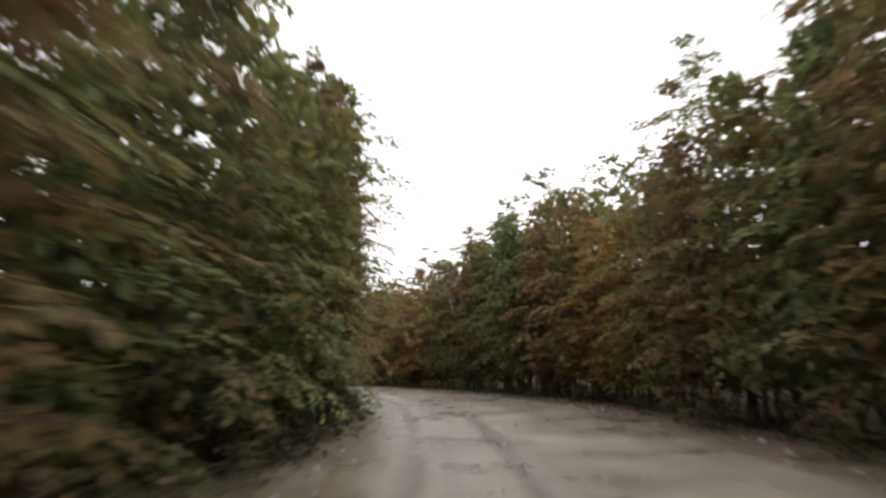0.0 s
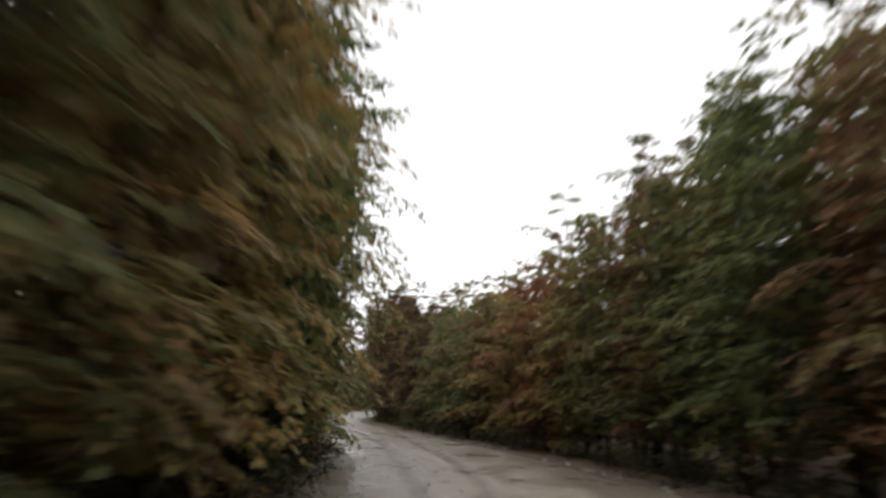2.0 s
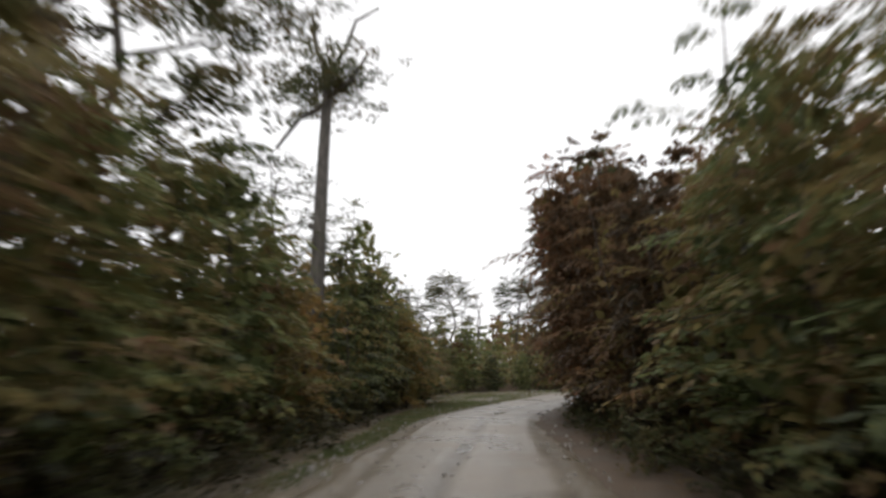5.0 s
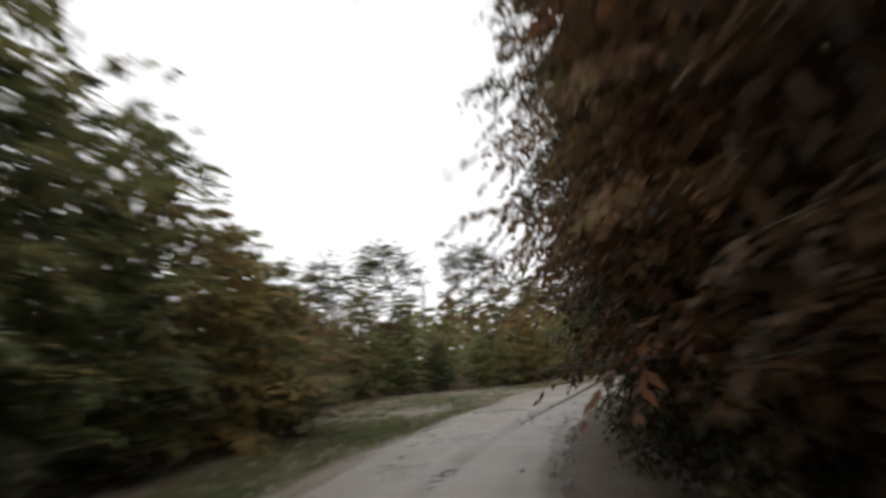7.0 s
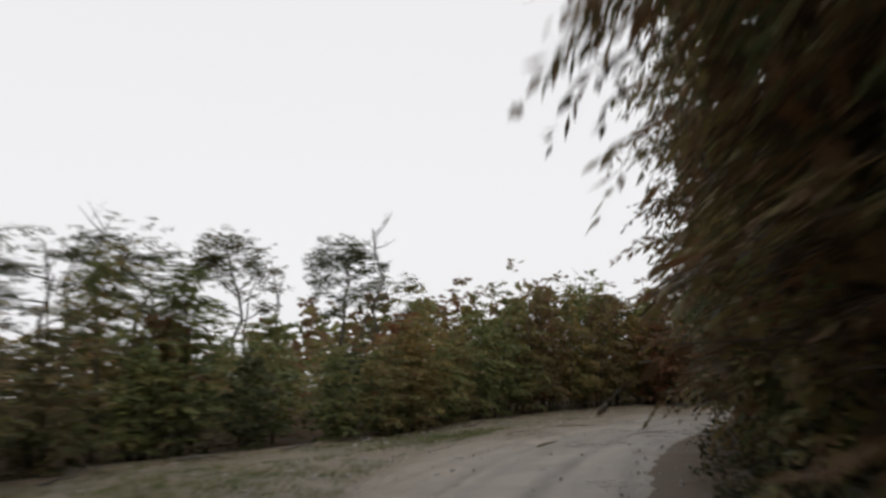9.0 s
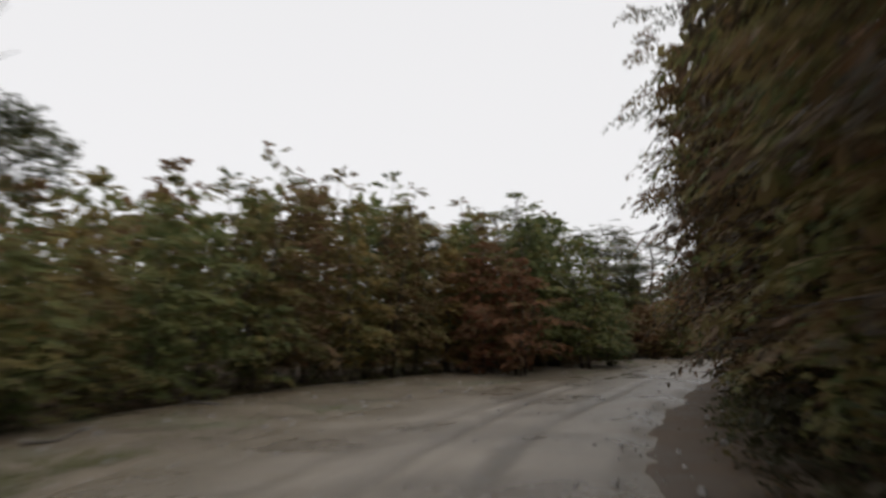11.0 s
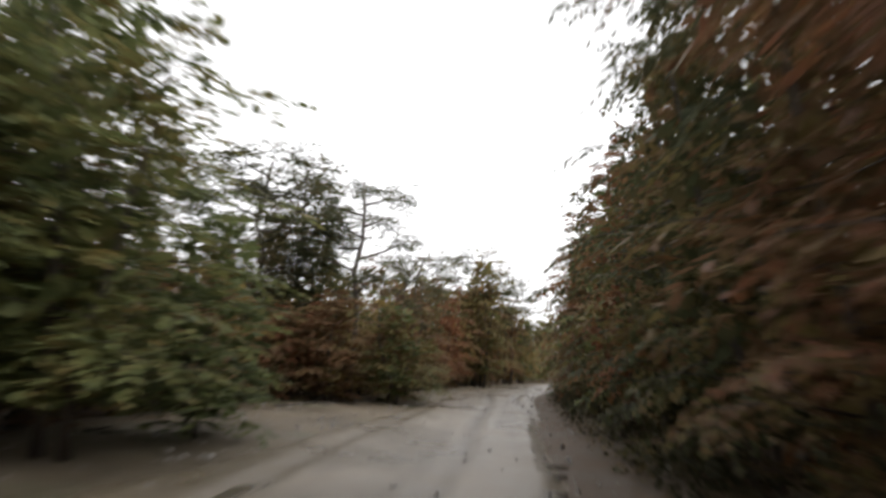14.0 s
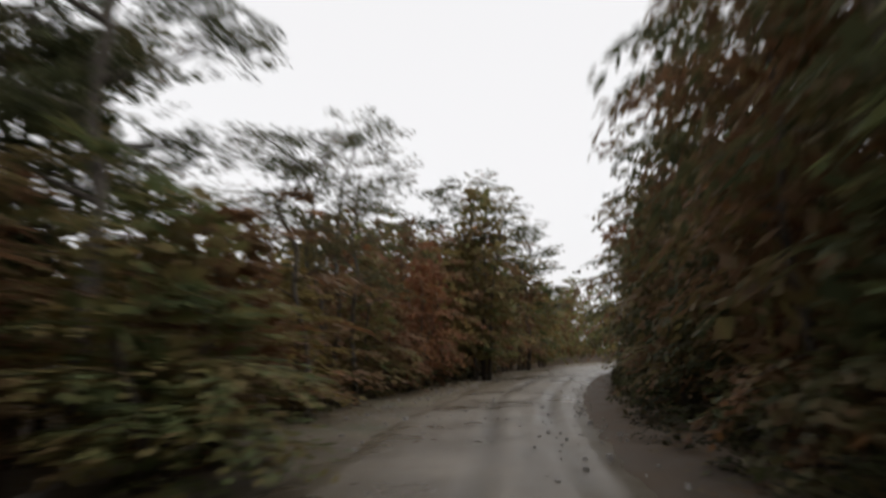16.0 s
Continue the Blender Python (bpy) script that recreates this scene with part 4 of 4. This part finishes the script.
def scatter_litter():
    """Fallen leaves on the verges and the road's edges, one mesh."""
    r2 = np.random.default_rng(12)
    vs = []
    for i in range(9000):
        s = r2.uniform(-1, 20)
        left = r2.random() < 0.5
        off = float(foot_left(s)) - 0.6 + abs(r2.normal(0, 0.7)) if left else float(foot_right(s)) + 0.5 - abs(r2.normal(0, 0.3))
        x, y = spot(s, off)
        z = float(terrain(y)) + 0.035
        t, ln = r2.random() * 6.28, r2.uniform(0.03, 0.07)
        c, q = math.cos(t), math.sin(t)
        vs += [(x - ln * c, y - ln * q, z), (x - 0.5 * ln * q, y + 0.5 * ln * c, z + r2.uniform(0, 0.02)), (x + ln * c, y + ln * q, z + r2.uniform(0, 0.015))]
        vs += [(x - ln * c, y - ln * q, z), (x + ln * c, y + ln * q, z + 0.008), (x + 0.5 * ln * q, y - 0.5 * ln * c, z + r2.uniform(0, 0.02))]
    v = np.array(vs)
    tagged(new("fallen_leaves", mesh_arrays("fallen_leaves", v, np.arange(len(v)).reshape(-1, 3), leaf_brown)), "fallen brown leaves along the road's edges", "leaves", kind="stuff")


scatter_stones()
scatter_grass()
scatter_litter()


def fallen_branch(x, y, turn, length, seed):
    """A dead branch with a few twigs, lying at the trees' feet."""
    r2 = np.random.default_rng(seed)
    path = [np.array([length * k / 4, r2.normal(0, 0.05), 0.06 + 0.05 * k * r2.random()]) for k in range(5)]
    limbs = [tube(path, [0.035 - 0.006 * k for k in range(5)], 5)]
    for k in (1, 2, 3):
        d = np.array([0.4, r2.choice([-0.35, 0.35]), r2.uniform(0.05, 0.35)]) * length * 0.4
        limbs.append(tube([path[k], path[k] + d * 0.6, path[k] + d], [0.016, 0.011, 0.005], 4))
    ob = new("fallen_branch", mesh_from("fallen_branch", *join(limbs), dead_wood, True))
    ob.matrix_basis = pose(x, y, float(terrain(y)) - 0.02, 0, 0, turn)
    tagged(ob, "grey dead branch lying at the foot of the trees", "branch", "fallen branches along the verge")


for i, (s, out) in enumerate(((10.3, 0.1), (10.7, 0.2), (11.0, 0.1), (11.3, 0.2), (8.9, 0.2), (12.6, 0.2), (13.4, 0.3), (14.6, 0.2), (15.3, 0.2), (16.2, 0.2), (12.0, 0.15), (9.8, 0.1))):
    x, y = spot(s, float(foot_left(s)) + out)
    fallen_branch(x, y, 37 * i, 0.9 + 0.15 * (i % 5), i)

for x, y, h, leaf in ((-21.1, 113.2, 5.6, leaf_russet), (-22.6, 114.4, 5.8, leaf_russet), (-20.4, 118.8, 7.4, leaf_olive), (-17.4, 119.0, 7.6, leaf_green), (-15.6, 121.5, 4.6, leaf_green), (-18.7, 120.6, 9.2, leaf_green), (-20.2, 116.4, 8.4, leaf_green), (-22.6, 119.6, 9.2, leaf_olive), (-19.4, 122.8, 9.0, leaf_olive), (-23.4, 116.6, 8.0, leaf_green), (3.4, 151.0, 10.2, leaf_olive), (-12.9, 136.4, 7.5, leaf_brown), (-10.9, 136.6, 7.4, leaf_olive), (-9.0, 131.4, 3.9, leaf_olive), (-8.4, 133.2, 4.0, leaf_brown), (-11.4, 130.8, 3.9, leaf_brown), (-36.5, 84.5, 6.2, leaf_olive), (-35.2, 86.2, 5.6, leaf_green), (-33.0, 97.0, 5.0, leaf_russet), (-31.6, 95.0, 4.6, leaf_amber)):
    kind, kinds, tall = (2, HIGH, 10.0) if h > 7.2 else (0, NEAR, 6.0)
    i = rng.randrange(len(kinds))
    plant((kind, i), kinds[i], "beech_tree", stand(x, y, float(terrain(y)) - 0.05, rng.uniform(0, 360), max(1.1, h / 7.5), h / tall / max(1.1, h / 7.5)), leaf,
          f"bushy young beech tree with {NAMES[leaf]} leaves beside the road", "trees along the outer side of the road")
